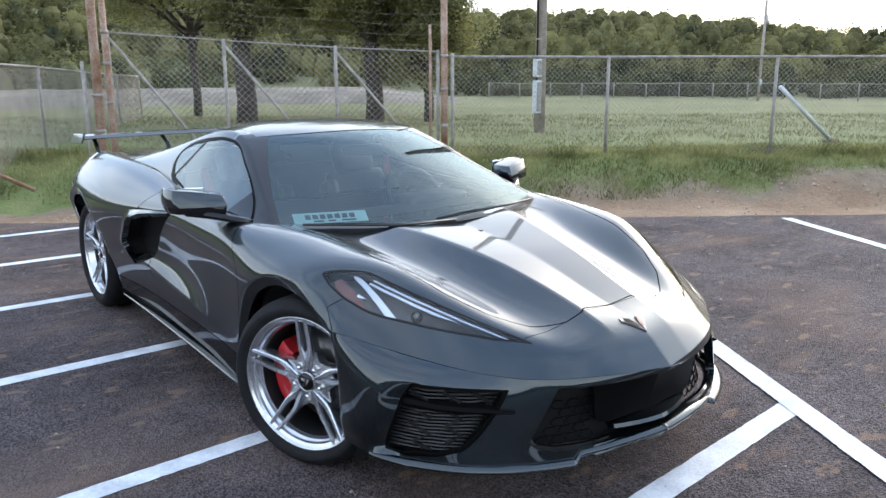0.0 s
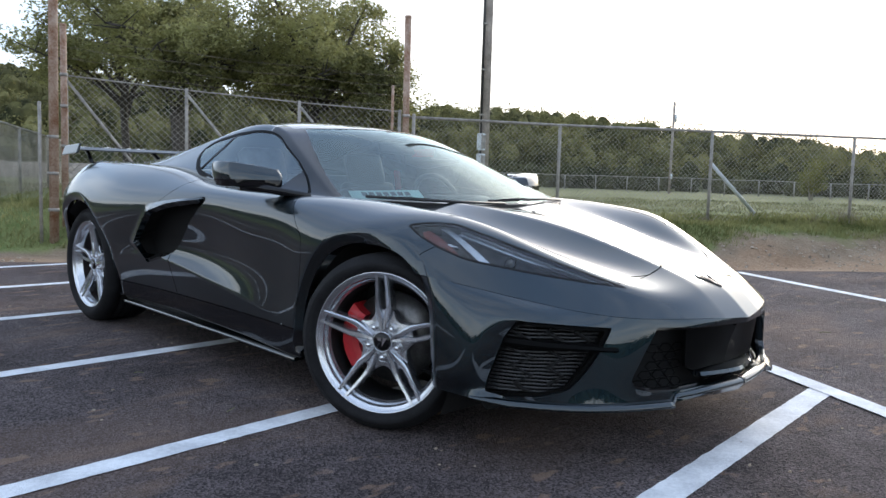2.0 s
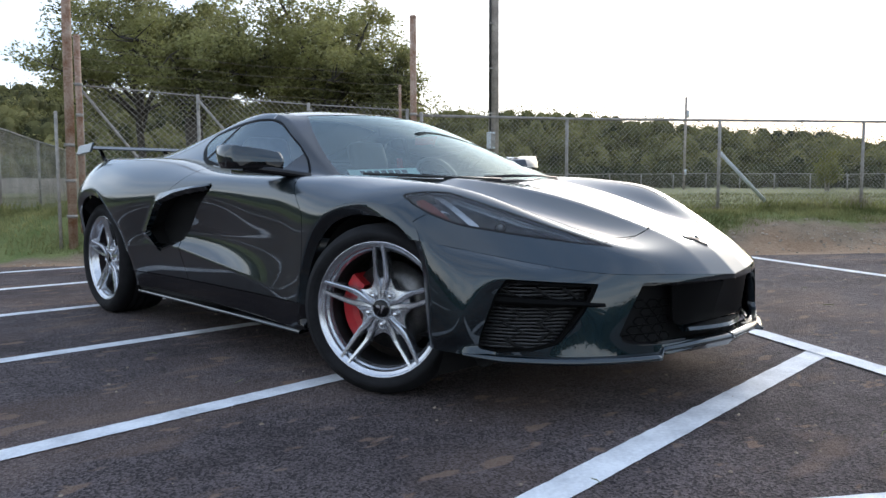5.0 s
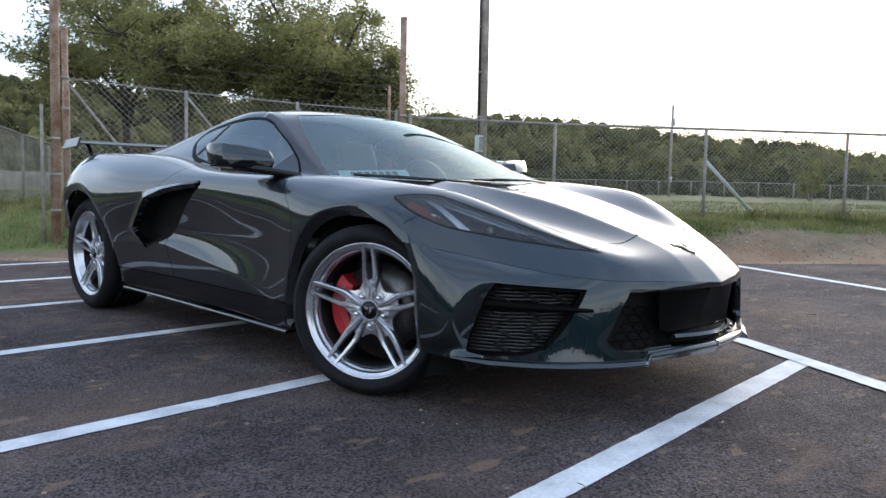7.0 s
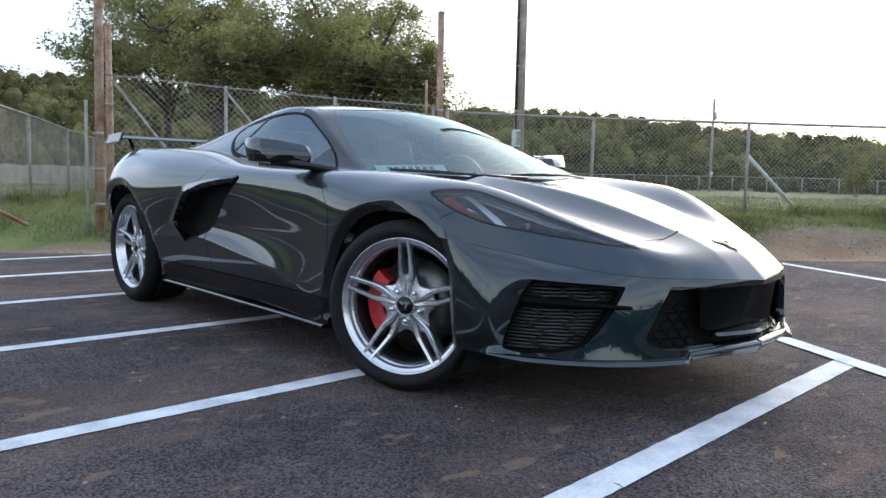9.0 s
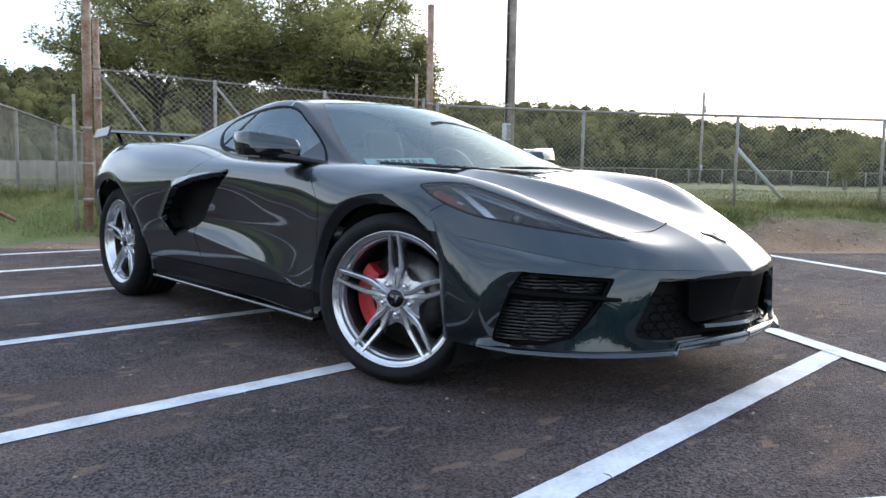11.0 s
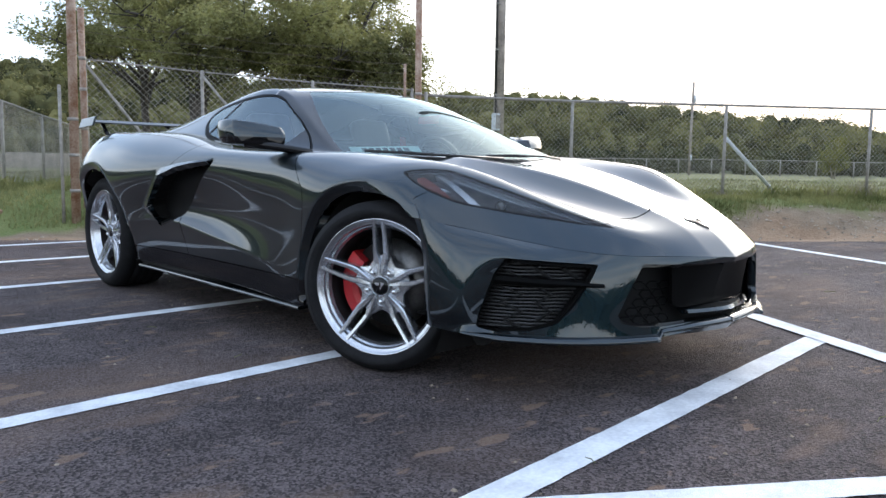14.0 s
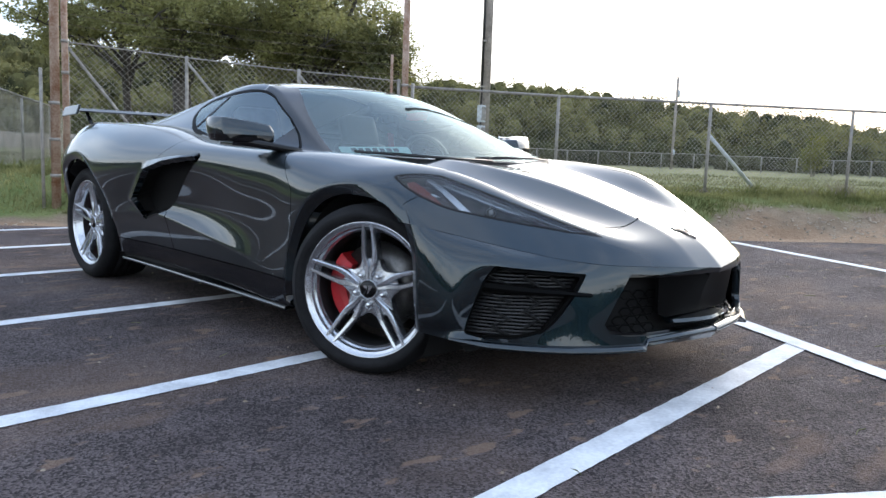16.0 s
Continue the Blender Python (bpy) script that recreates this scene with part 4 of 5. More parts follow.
for s in (-1, 1):
    m = bm_part("door_mirror", mirror_shell(s, True), M_PAINT, car, "painted door mirror on a black arm", smooth=True)
    bm_part("mirror_base", mirror_shell(s, False), M_GLOSSBLACK, m, "black lower half", smooth=True)
    pts = [(s * .775, .60, .838), (s * .82, .66, .845), (s * .90, .76, .862), (s * .97, .84, .872)]
    vs, fs = [], []
    for k, (x, y, z) in enumerate(pts):
        w, h = .05 + .012 * k, .012 + .003 * k
        for dy, dz in ((-w * .5, -h * .4), (-w * .35, h), (w * .5, h), (w * .6, -h * .6), (0, -h)):
            vs.append((x + s * dy * -.55, y + dy, z + dz))
    for k in range(3):
        fs += [(k * 5 + i, k * 5 + (i + 1) % 5, k * 5 + 5 + (i + 1) % 5, k * 5 + 5 + i) for i in range(5)]
    fs += [tuple(range(5)), tuple(range(15, 20))]
    part("mirror_arm", vs, fs, M_GLOSSBLACK, m)
    bm = bmesh.new()
    box(bm, (-.085, -.004, -.042), (.085, .004, .042), .006, Matrix.Translation((s * .945, .918, .925)) @ Matrix.Rotation(radians(s * 14), 4, "Z"))
    bm_part("mirror_glass", bm, M_CHROME, m)
    # black corner piece at the front of the side window
    panel("window_corner", shift(cut(CABIN, lambda r: r[:, 4] - 2.02, in_window(-.002), lambda r: .83 - .6 * (r[:, 2] - .85) - r[:, 1]), .003), M_GLOSSBLACK, car, side=s)
    panel("window_divider", shift(cut(CABIN, lambda r: r[:, 4] - 2.02, in_window(-.002), band_line), .003), M_GLOSSBLACK, car, side=s)

# rear wing
wing_prof = [(3.10, 1.045), (3.13, 1.062), (3.20, 1.068), (3.28, 1.060), (3.36, 1.052), (3.28, 1.044), (3.18, 1.040), (3.12, 1.038)]
vs, fs = [], []
for i in range(25):
    x = -.80 + 1.60 * i / 24
    for y, z in wing_prof:
        vs.append((x, y + .10 * (1 - (x / .8) ** 2), z + .004 * (1 - (x / .8) ** 2)))
for k in range(24):
    fs += [(k * 8 + i, k * 8 + (i + 1) % 8, k * 8 + 8 + (i + 1) % 8, k * 8 + 8 + i) for i in range(8)]
fs += [tuple(range(8)), tuple(range(192, 200))]
wing = part("rear_wing", vs, fs, M_PAINT, car, "high rear wing with small end plates", smooth=False)
for s in (-1, 1):
    bm = bmesh.new()
    box(bm, (s * .805 - .008, 3.08, 1.012), (s * .805 + .008, 3.32, 1.078), .006)
    for v in bm.verts:
        v.co.z += (v.co.y - 3.2) * -.06
        v.co.x += s * (1.04 - v.co.z) * .35
    bm_part("end_plate", bm, M_PAINT, wing)
    for x in (.70, .22):
        part("wing_strut", *tube([(s * x, 3.10, .930), (s * x, 3.16, .99), (s * x, 3.20 + .10 * (1 - (x / .8) ** 2), 1.05)], .014, 8), M_GLOSSBLACK, wing)

# inside
bm = bmesh.new()
box(bm, (-.66, .46, .60), (.66, .86, .80), .06, seg=3)
box(bm, (.16, .74, .72), (.56, .92, .84), .04, seg=3)
bm_part("dashboard", bm, M_BLACK, car, "black dashboard", smooth=True)
bm = bmesh.new()
box(bm, (-.72, .55, .26), (.72, 1.85, .34), .02)
box(bm, (-.62, 1.78, .30), (.62, 1.86, .93), .03)
box(bm, (-.06, .85, .30), (.06, 1.75, .68), .03)
bm_part("cabin_floor", bm, M_BLACK, car)
for s in (-1, 1):
    bm = bmesh.new()
    box(bm, (s * .36 - .24, .98, .36), (s * .36 + .24, 1.48, .50), .05, seg=3)
    seat = bm_part("seat", bm, M_SEAT, car, "dark leather bucket seat", smooth=True)
    lean = Matrix.Translation((s * .36, 1.44, .46)) @ Matrix.Rotation(radians(-20), 4, "X")
    bm = bmesh.new()
    box(bm, (-.20, -.04, 0), (.20, .06, .46), .05, lean, 3)
    box(bm, (-.25, -.09, .05), (-.17, .05, .40), .04, lean, 3)
    box(bm, (.17, -.09, .05), (.25, .05, .40), .04, lean, 3)
    bm_part("backrest", bm, M_SEAT, seat, smooth=True)
    bm = bmesh.new()
    box(bm, (-.13, -.05, .44), (.13, .05, .64), .045, lean, 3)
    bm_part("headrest", bm, mat("pale_leather", (.30, .27, .24), .6, vary=.15, scale=20) if s < 0 else M_SEAT, seat, smooth=True)
    bm = bmesh.new()
    box(bm, (-.022, -.003, 0), (.022, .003, .26), .002, Matrix.Translation((s * .56, 1.50, .72)) @ Matrix.Rotation(radians(-18), 4, "X") @ Matrix.Rotation(radians(s * 6), 4, "Y"))
    bm_part("seat_belt", bm, M_BELT, seat, "red seat belt")
ringm = Matrix.Translation((.36, .98, .80)) @ Matrix.Rotation(radians(68), 4, "X")
vs, fs = tube([ringm @ Vector((.17 * math.cos(2 * math.pi * k / 28), .155 * math.sin(2 * math.pi * k / 28), 0)) for k in range(29)], .015, 8, caps=False)
sw = part("steering_wheel", vs, fs, M_BLACK, car, "black steering wheel")
bm = bmesh.new()
box(bm, (-.16, -.03, -.012), (.16, .03, .012), .01, ringm)
box(bm, (-.02, -.15, -.010), (.02, 0, .010), .008, ringm)
bm_part("wheel_spoke", bm, M_BLACK, sw)
bm = bmesh.new()
box(bm, (-.12, -.012, -.03), (.12, .012, .03), .012, Matrix.Translation((0, .93, 1.075)) @ Matrix.Rotation(radians(-15), 4, "X"))
bm_part("rear_view_mirror", bm, M_BLACK, car)

# paper permit behind the windscreen, with dark bars for its print
tl, tr, bl = Vector((-.622, .540, .864)), Vector((-.350, .385, .874)), Vector((-.640, .480, .828))
du, dv = tr - tl, bl - tl
tag = part("paper_permit", [tl, tr, tl + du + dv, bl], [(0, 1, 2, 3)], M_PAPER, None, smooth=False)
tagged(tag, "pale green paper permit with dark print on the dashboard", "permit")
up = du.cross(dv).normalized()
up = up if up.y < 0 else -up
for k, (a, b, c, d) in enumerate([(.16, .235, .22, .64), (.26, .335, .22, .64), (.36, .435, .22, .64), (.46, .535, .22, .64), (.56, .635, .22, .64), (.66, .735, .22, .64), (.76, .835, .22, .64), (.26, .40, .76, .90), (.46, .56, .76, .90), (.64, .84, .76, .90)]):
    q = [tl + du * x + dv * y + up * .002 for x, y in ((a, c), (b, c), (b, d), (a, d))]
    part("print_bar", q, [(0, 1, 2, 3)], M_INK, tag, smooth=False)


# ---- setting ----
NX, NY = .593, .805


def along(n, s):
    """A place n metres out across the lot's edge and s metres along the fence."""
    return n * NX + s * NY, n * NY - s * NX


def spans(x, y):
    return x * NX + y * NY, x * NY - y * NX


def ease(a, b, v):
    k = min(1.0, max(0.0, (v - a) / (b - a)))
    return k * k * (3 - 2 * k)


def ground_z(x, y):
    n, s = spans(x, y)
    z = -.03 + .45 * ease(5.4, 6.7, n) + .011 * min(max(0.0, n - 6.8), 30)
    rough = min(1, max(0, n - 4.9))
    z += .045 * noise.noise((x * .9, y * .9, 3)) * rough + .018 * noise.noise((x * 3.1, y * 3.1, 8)) * rough
    r = math.hypot(x + 2.7, y + 2.2)
    return z + ease(34, 52, r) * hill_top(math.atan2(x + 2.7, y + 2.2))


def hill_top(az):
    """How high the far ground rises, by bearing."""
    d = math.degrees(az)
    e = np.interp(d, [-180, -60, -15, 10, 18, 30, 45, 50, 57, 63, 68, 74, 82, 120, 180], [1, 1, 6.3, 6.6, 6.3, 5.8, 5.2, 5.15, 4.5, 3.8, 3.3, 2.4, 1.9, 1.5, 1])
    return max(0.0, 50 * math.tan(radians(float(e))) - .75 + .12 * noise.noise((d * .35, 0, 0)))


def blended(name, layers, rough, bump, bump_scale):
    """The ground's material: dirt by the lot, green bank, paler field, by the distance across the edge."""
    m = bpy.data.materials.new(name)
    m.use_nodes = True
    nt = m.node_tree
    b = nt.nodes["Principled BSDF"]
    b.inputs["Roughness"].default_value = rough
    b.inputs["Specular IOR Level"].default_value = 0.2
    tc = nt.nodes.new("ShaderNodeTexCoord")
    dot = nt.nodes.new("ShaderNodeVectorMath")
    dot.operation = "DOT_PRODUCT"
    dot.inputs[1].default_value = (NX - .07 * NY, NY + .07 * NX, 0)
    nt.links.new(tc.outputs["Object"], dot.inputs[0])
    def tex(scale, detail=5):
        n = nt.nodes.new("ShaderNodeTexNoise")
        n.inputs["Scale"].default_value, n.inputs["Detail"].default_value = scale, detail
        nt.links.new(tc.outputs["Object"], n.inputs["Vector"])
        return n.outputs["Fac"]
    wob = nt.nodes.new("ShaderNodeMath")
    wob.operation = "MULTIPLY_ADD"
    nt.links.new(tex(1.3), wob.inputs[0])
    wob.inputs[1].default_value = 1.6
    nt.links.new(dot.outputs["Value"], wob.inputs[2])
    colour = None
    for edge, width, dark, light, scale in layers:
        ramp = nt.nodes.new("ShaderNodeValToRGB")
        ramp.color_ramp.elements[0].position, ramp.color_ramp.elements[1].position = .35, .68
        ramp.color_ramp.elements[0].color, ramp.color_ramp.elements[1].color = (*dark, 1), (*light, 1)
        mixn = nt.nodes.new("ShaderNodeMath")
        mixn.operation = "MULTIPLY_ADD"
        nt.links.new(tex(scale * 14), mixn.inputs[0])
        mixn.inputs[1].default_value = .45
        half = nt.nodes.new("ShaderNodeMath")
        half.operation = "MULTIPLY"
        half.inputs[1].default_value = .55
        nt.links.new(tex(scale), half.inputs[0])
        nt.links.new(half.outputs[0], mixn.inputs[2])
        nt.links.new(mixn.outputs[0], ramp.inputs[0])
        if colour is None:
            colour = ramp.outputs[0]
        else:
            step = nt.nodes.new("ShaderNodeMapRange")
            step.inputs["From Min"].default_value, step.inputs["From Max"].default_value = edge + .8, edge + .8 + width
            nt.links.new(wob.outputs[0], step.inputs["Value"])
            mx = nt.nodes.new("ShaderNodeMix")
            mx.data_type = "RGBA"
            nt.links.new(step.outputs[0], mx.inputs[0])
            nt.links.new(colour, mx.inputs[6])
            nt.links.new(ramp.outputs[0], mx.inputs[7])
            colour = mx.outputs[2]
    nt.links.new(colour, b.inputs["Base Color"])
    bp = nt.nodes.new("ShaderNodeBump")
    bp.inputs["Strength"].default_value, bp.inputs["Distance"].default_value = bump, .03
    nt.links.new(tex(bump_scale), bp.inputs["Height"])
    nt.links.new(bp.outputs[0], b.inputs["Normal"])
    return m


M_GROUND = blended("dirt_grass_and_field", [
    (0, 1, (.20, .125, .075), (.34, .24, .16), 1.5),
    (5.35, .3, (.17, .12, .08), (.30, .235, .165), 4.0),
    (5.75, .25, (.11, .145, .045), (.21, .22, .09), 2.5),
    (8.2, 2.5, (.115, .135, .055), (.21, .205, .10), .9),
    (15, 8, (.125, .14, .06), (.23, .22, .115), .35)], .95, .7, 30)

rads, rad = [], .5
while rad < 1200:
    rads.append(rad)
    rad *= 1.035 if rad < 60 else 1.15
NA = 240
vs, fs = [(1, 6, ground_z(1, 6))], []
for rad in rads:
    for k in range(NA):
        a = 2 * math.pi * k / NA
        x, y = 1 + rad * math.cos(a), 6 + rad * math.sin(a)
        vs.append((x, y, ground_z(x, y)))
fs += [(0, 1 + k, 1 + (k + 1) % NA) for k in range(NA)]
for i in range(len(rads) - 1):
    for k in range(NA):
        j = (k + 1) % NA
        fs.append((1 + i * NA + k, 1 + (i + 1) * NA + k, 1 + (i + 1) * NA + j, 1 + i * NA + j))
tagged(part("ground", vs, fs, M_GROUND), "green grass field rising from a bare dirt shoulder", "ground", kind="structure")


def asphalt_material():
    m = mat("asphalt", (.074, .061, .061), .92, vary=.35, scale=1.1, second=(.108, .091, .090), fine=7, spec=.2)
    nt = m.node_tree
    b = nt.nodes["Principled BSDF"]
    tc = nt.nodes["Texture Coordinate"]
    base = b.inputs["Base Color"].links[0].from_socket
    vor = nt.nodes.new("ShaderNodeTexVoronoi")
    vor.inputs["Scale"].default_value = 150
    nt.links.new(tc.outputs["Object"], vor.inputs["Vector"])
    grain = nt.nodes.new("ShaderNodeValToRGB")
    grain.color_ramp.elements[0].color, grain.color_ramp.elements[1].color = (.42, .41, .42, 1), (1.95, 1.9, 1.9, 1)
    grain.color_ramp.elements[0].position, grain.color_ramp.elements[1].position = .22, .80
    nt.links.new(vor.outputs["Color"], grain.inputs[0])
    mul = nt.nodes.new("ShaderNodeMix")
    mul.data_type, mul.blend_type = "RGBA", "MULTIPLY"
    mul.inputs[0].default_value = 1
    nt.links.new(base, mul.inputs[6])
    nt.links.new(grain.outputs[0], mul.inputs[7])
    colour = mul.outputs[2]
    # red-brown dirt tracked onto the lot, in large streaks and small spots
    for scale, lo, hi, tint, most, stretch in ((.55, .50, .66, (.165, .112, .085), .5, (1, 2.0, 1)), (1.7, .58, .68, (.20, .135, .10), .5, (.8, 2.4, 1)), (4.2, .625, .665, (.25, .165, .115), .6, (1, 2.0, 1)), (9, .65, .71, (.25, .175, .135), .55, (1, 1.5, 1))):
        mp = nt.nodes.new("ShaderNodeMapping")
        mp.inputs["Scale"].default_value = stretch
        nt.links.new(tc.outputs["Object"], mp.inputs["Vector"])
        n = nt.nodes.new("ShaderNodeTexNoise")
        n.inputs["Scale"].default_value, n.inputs["Detail"].default_value = scale, 6
        nt.links.new(mp.outputs[0], n.inputs["Vector"])
        rg = nt.nodes.new("ShaderNodeMapRange")
        rg.inputs["From Min"].default_value, rg.inputs["From Max"].default_value, rg.inputs["To Max"].default_value = lo, hi, most
        nt.links.new(n.outputs["Fac"], rg.inputs["Value"])
        mx = nt.nodes.new("ShaderNodeMix")
        mx.data_type = "RGBA"
        nt.links.new(rg.outputs[0], mx.inputs[0])
        nt.links.new(colour, mx.inputs[6])
        mx.inputs[7].default_value = (*tint, 1)
        colour = mx.outputs[2]
    nt.links.new(colour, b.inputs["Base Color"])
    bp = nt.nodes.new("ShaderNodeBump")
    bp.inputs["Strength"].default_value, bp.inputs["Distance"].default_value = 1.0, .008
    nt.links.new(vor.outputs["Distance"], bp.inputs["Height"])
    nt.links.new(bp.outputs[0], b.inputs["Normal"])
    return m


M_ASPHALT = asphalt_material()
vs, fs = [], []
edge = []
for i in range(361):
    s = -45 + i * .25
    edge.append(along(4.70 + .05 * noise.noise((s * 1.3, 0, 5)) + .03 * noise.noise((s * 5, 1, 5)), s))
back = [along(-45, 45), along(-45, -45)]
outline = edge + back
n = len(outline)
vs = [(x, y, 0) for x, y in outline] + [(x, y, -.06) for x, y in outline]
fs = [tuple(range(n))[::-1]] + [(i, (i + 1) % n, n + (i + 1) % n, n + i) for i in range(n)]
tagged(part("pavement", vs, fs, M_ASPHALT, smooth=False), "dark asphalt car park with red-brown dirt stains", "pavement", kind="structure")
M_LINE = mat("road_paint", (.62, .64, .67), .75, vary=.18, scale=6, fine=70, bump=.5, bump_scale=180, second=(.78, .80, .82))


def stripe(a, b, w=.10, z=.004):
    """A painted line with slightly ragged edges."""
    a, b = Vector((*a, z)), Vector((*b, z))
    d = b - a
    k = max(2, int(d.length / .03))
    n = Vector((-d.y, d.x, 0)).normalized()
    vs, fs = [], []
    for i in range(k + 1):
        p = a + d * i / k
        for s in (-1, 1):
            j = .0035 * noise.noise((p.x * 30, p.y * 30, s)) + .003 * noise.noise((p.x * 90, p.y * 90, s))
            vs.append(p + n * (s * w / 2 + j))
    fs = [(2 * i, 2 * i + 2, 2 * i + 3, 2 * i + 1) for i in range(k)]
    return tagged(part("painted_line", vs, fs, M_LINE, smooth=False), "white painted bay line on asphalt", "line", "bay lines", "structure")


for a, b in (((-6, .08), (1.86, .452)), ((-6, 1.56), (2.60, 1.745)), ((-6, 3.03), (3.2, 3.04)), ((-6, 4.40), (2.0, 4.38)), ((-6, 5.78), (.5, 5.66))):
    stripe(a, b)
stripe((-4.0, -1.255), (1.05, -.892), .108)
stripe((-.34, -3.16), (3.14, 2.42), .115, .007)
stripe((2.9, -3.3), (5.56, 1.53), .115)
stripe((-.515, -1.75), (-1.435, -1.13), .10, .0065)


# ---- fences and poles ----
def chain(p0, p1, b0, t0, b1, t1, pitch, spike=0.03, rad=.0026):
    """Woven wire between two posts: two crossing sets of thin wires."""
    p0, p1 = Vector((*p0, 0)), Vector((*p1, 0))
    length = (p1 - p0).length
    d = (p1 - p0) / length
    out = Vector((-d.y, d.x, 0)) * .004
    h = max(t0 - b0, t1 - b1) + spike
    pieces = []
    steps = int((length + h) / pitch) + 1
    for way in (1, -1):
        for i in range(steps):
            c = i * pitch
            if way > 0:
                sa, ha, sb, hb = c - h, 0, c, h
            else:
                sa, ha, sb, hb = c, 0, c - h, h
            lo, hi = 0.0, 1.0
            ds = sb - sa
            for bound, sign in ((0, 1), (length, -1)):
                va, vb = sign * (sa - bound), sign * (sb - bound)
                if va < 0 and vb < 0:
                    lo, hi = 1, 0
                elif va < 0:
                    lo = max(lo, va / (va - vb))
                elif vb < 0:
                    hi = min(hi, va / (va - vb))
            if hi - lo < .02:
                continue
            ends = []
            for k in (lo, hi):
                s, hh = sa + ds * k, ha + (hb - ha) * k
                q = s / length
                base, top = b0 + (b1 - b0) * q, t0 + (t1 - t0) * q
                ends.append(p0 + d * s + out * way + Vector((0, 0, base + hh * (top - base + spike) / h)))
            pieces.append(tube(ends, rad, 3, caps=False))
    return merged(pieces)


def post(x, y, top, rad, material, label, name="fence_post", foot=None, lean=(0, 0), group="fence posts"):
    z0 = ground_z(x, y) if foot is None else foot
    p = thing(name, label, "post", group, at=(x, y, z0))
    part("shaft", *tube([(0, 0, -.06), (lean[0] * .5, lean[1] * .5, (top - z0) * .5), (lean[0], lean[1], top - z0)], rad, 14), material, p)
    vs, fs = lathe([(0, 0), (.004, rad * .75), (-.004, rad * 1.06), (-.03, rad * 1.06)], 14)
    part("cap", [(y + lean[0], z + lean[1], x + top - z0 + .006) for x, y, z in vs], fs, material, p)
    return p


def collar(parent, z, rad, material=None):
    vs, fs = lathe([(-.018, rad * .9), (-.018, rad * 1.12), (.018, rad * 1.12), (.018, rad * .9)], 14)
    part("band", [(y, z0, x + z) for x, y, z0 in vs], fs, material or M_STEEL, parent)


low_line = [(4.02, 5.25), (5.91, 4.24), (7.71, 2.94), (9.5, 1.64), (11.3, .35), (13.1, -.95), (14.9, -2.25)]
for x, y in low_line[1:]:
    post(x, y, 1.675, .022, M_STEEL, "grey galvanised post of the chain-link fence")
chain_fence = thing("chain_link_fence", "grey chain-link fence with a top rail along the grass bank", "fence", at=(4.02, 5.25, .4))
o = Vector((4.02, 5.25, .4))
part("top_rail", [Vector(v) - o for v in tube([(x, y, 1.69) for x, y in low_line], .019, 8)[0]], tube([(x, y, 1.69) for x, y in low_line], .019, 8)[1], M_STEEL, chain_fence)
for a, b in zip(low_line, low_line[1:]):
    vs, fs = chain(a, b, ground_z(*a) + .02, 1.68, ground_z(*b) + .02, 1.68, .066, 0, .0021)
    tagged(part("wire_mesh", [Vector(v) - o for v in vs], fs, M_WIRE, chain_fence, smooth=False), kind="stuff")

tall_line = [(.62, 7.30), (1.76, 6.66), (2.86, 5.93), (3.92, 5.27)]
tops = [1.97, 1.88, 1.80, 1.75]
tall = thing("tall_gate_fence", "weathered tall chain-link fence with barbed wire and diagonal braces", "fence", at=(.62, 7.30, .4))
o = Vector((.62, 7.30, .4))
def under(parent, name, vf, m, origin, label="", smooth=True, kind=""):
    ob = part(name, [Vector(v) - origin for v in vf[0]], vf[1], m, parent, label, smooth)
    return tagged(ob, kind=kind)


for k, ((a, b), (ta, tb)) in enumerate(zip(zip(tall_line, tall_line[1:]), zip(tops, tops[1:]))):
    under(tall, "wire_mesh", chain(a, b, ground_z(*a) + .03, ta, ground_z(*b) + .03, tb, .078, .035, .0030), M_WIRE, o, smooth=False, kind="stuff")
    under(tall, "top_rail", tube([(*a, ta), (*b, tb)], .009, 8), M_STEEL, o)
    end = (a[0] + (b[0] - a[0]) * .86, a[1] + (b[1] - a[1]) * .86)
    under(tall, "brace", tube([(a[0], a[1] - .03, ta - .06), (end[0], end[1] - .03, ground_z(*end) + .05)], .017, 8), M_STEEL, o, "grey diagonal brace")
    for j in range(4):
        z = .08 + .12 * j
        mid = ((a[0] + b[0]) / 2, (a[1] + b[1]) / 2, (ta + tb) / 2 + z - .025)
        under(tall, "barbed_wire", tube([(*a, ta + z), mid, (*b, tb + z)], .0020, 4), M_DARKWIRE, o)
        for q in range(1, 9):
            x, y = a[0] + (b[0] - a[0]) * q / 9, a[1] + (b[1] - a[1]) * q / 9
            zz = ta + (tb - ta) * q / 9 + z - .025 * (1 - abs(q / 4.5 - 1))
            under(tall, "barb", tube([(x - .012, y, zz + .012), (x + .012, y, zz - .012)], .0022, 3), M_DARKWIRE, o, smooth=False)
for (x, y), t in zip(tall_line, tops):
    under(tall, "upright", tube([(x, y, ground_z(x, y) - .05), (x, y, t + .02)], .021, 10), M_STEEL, o)

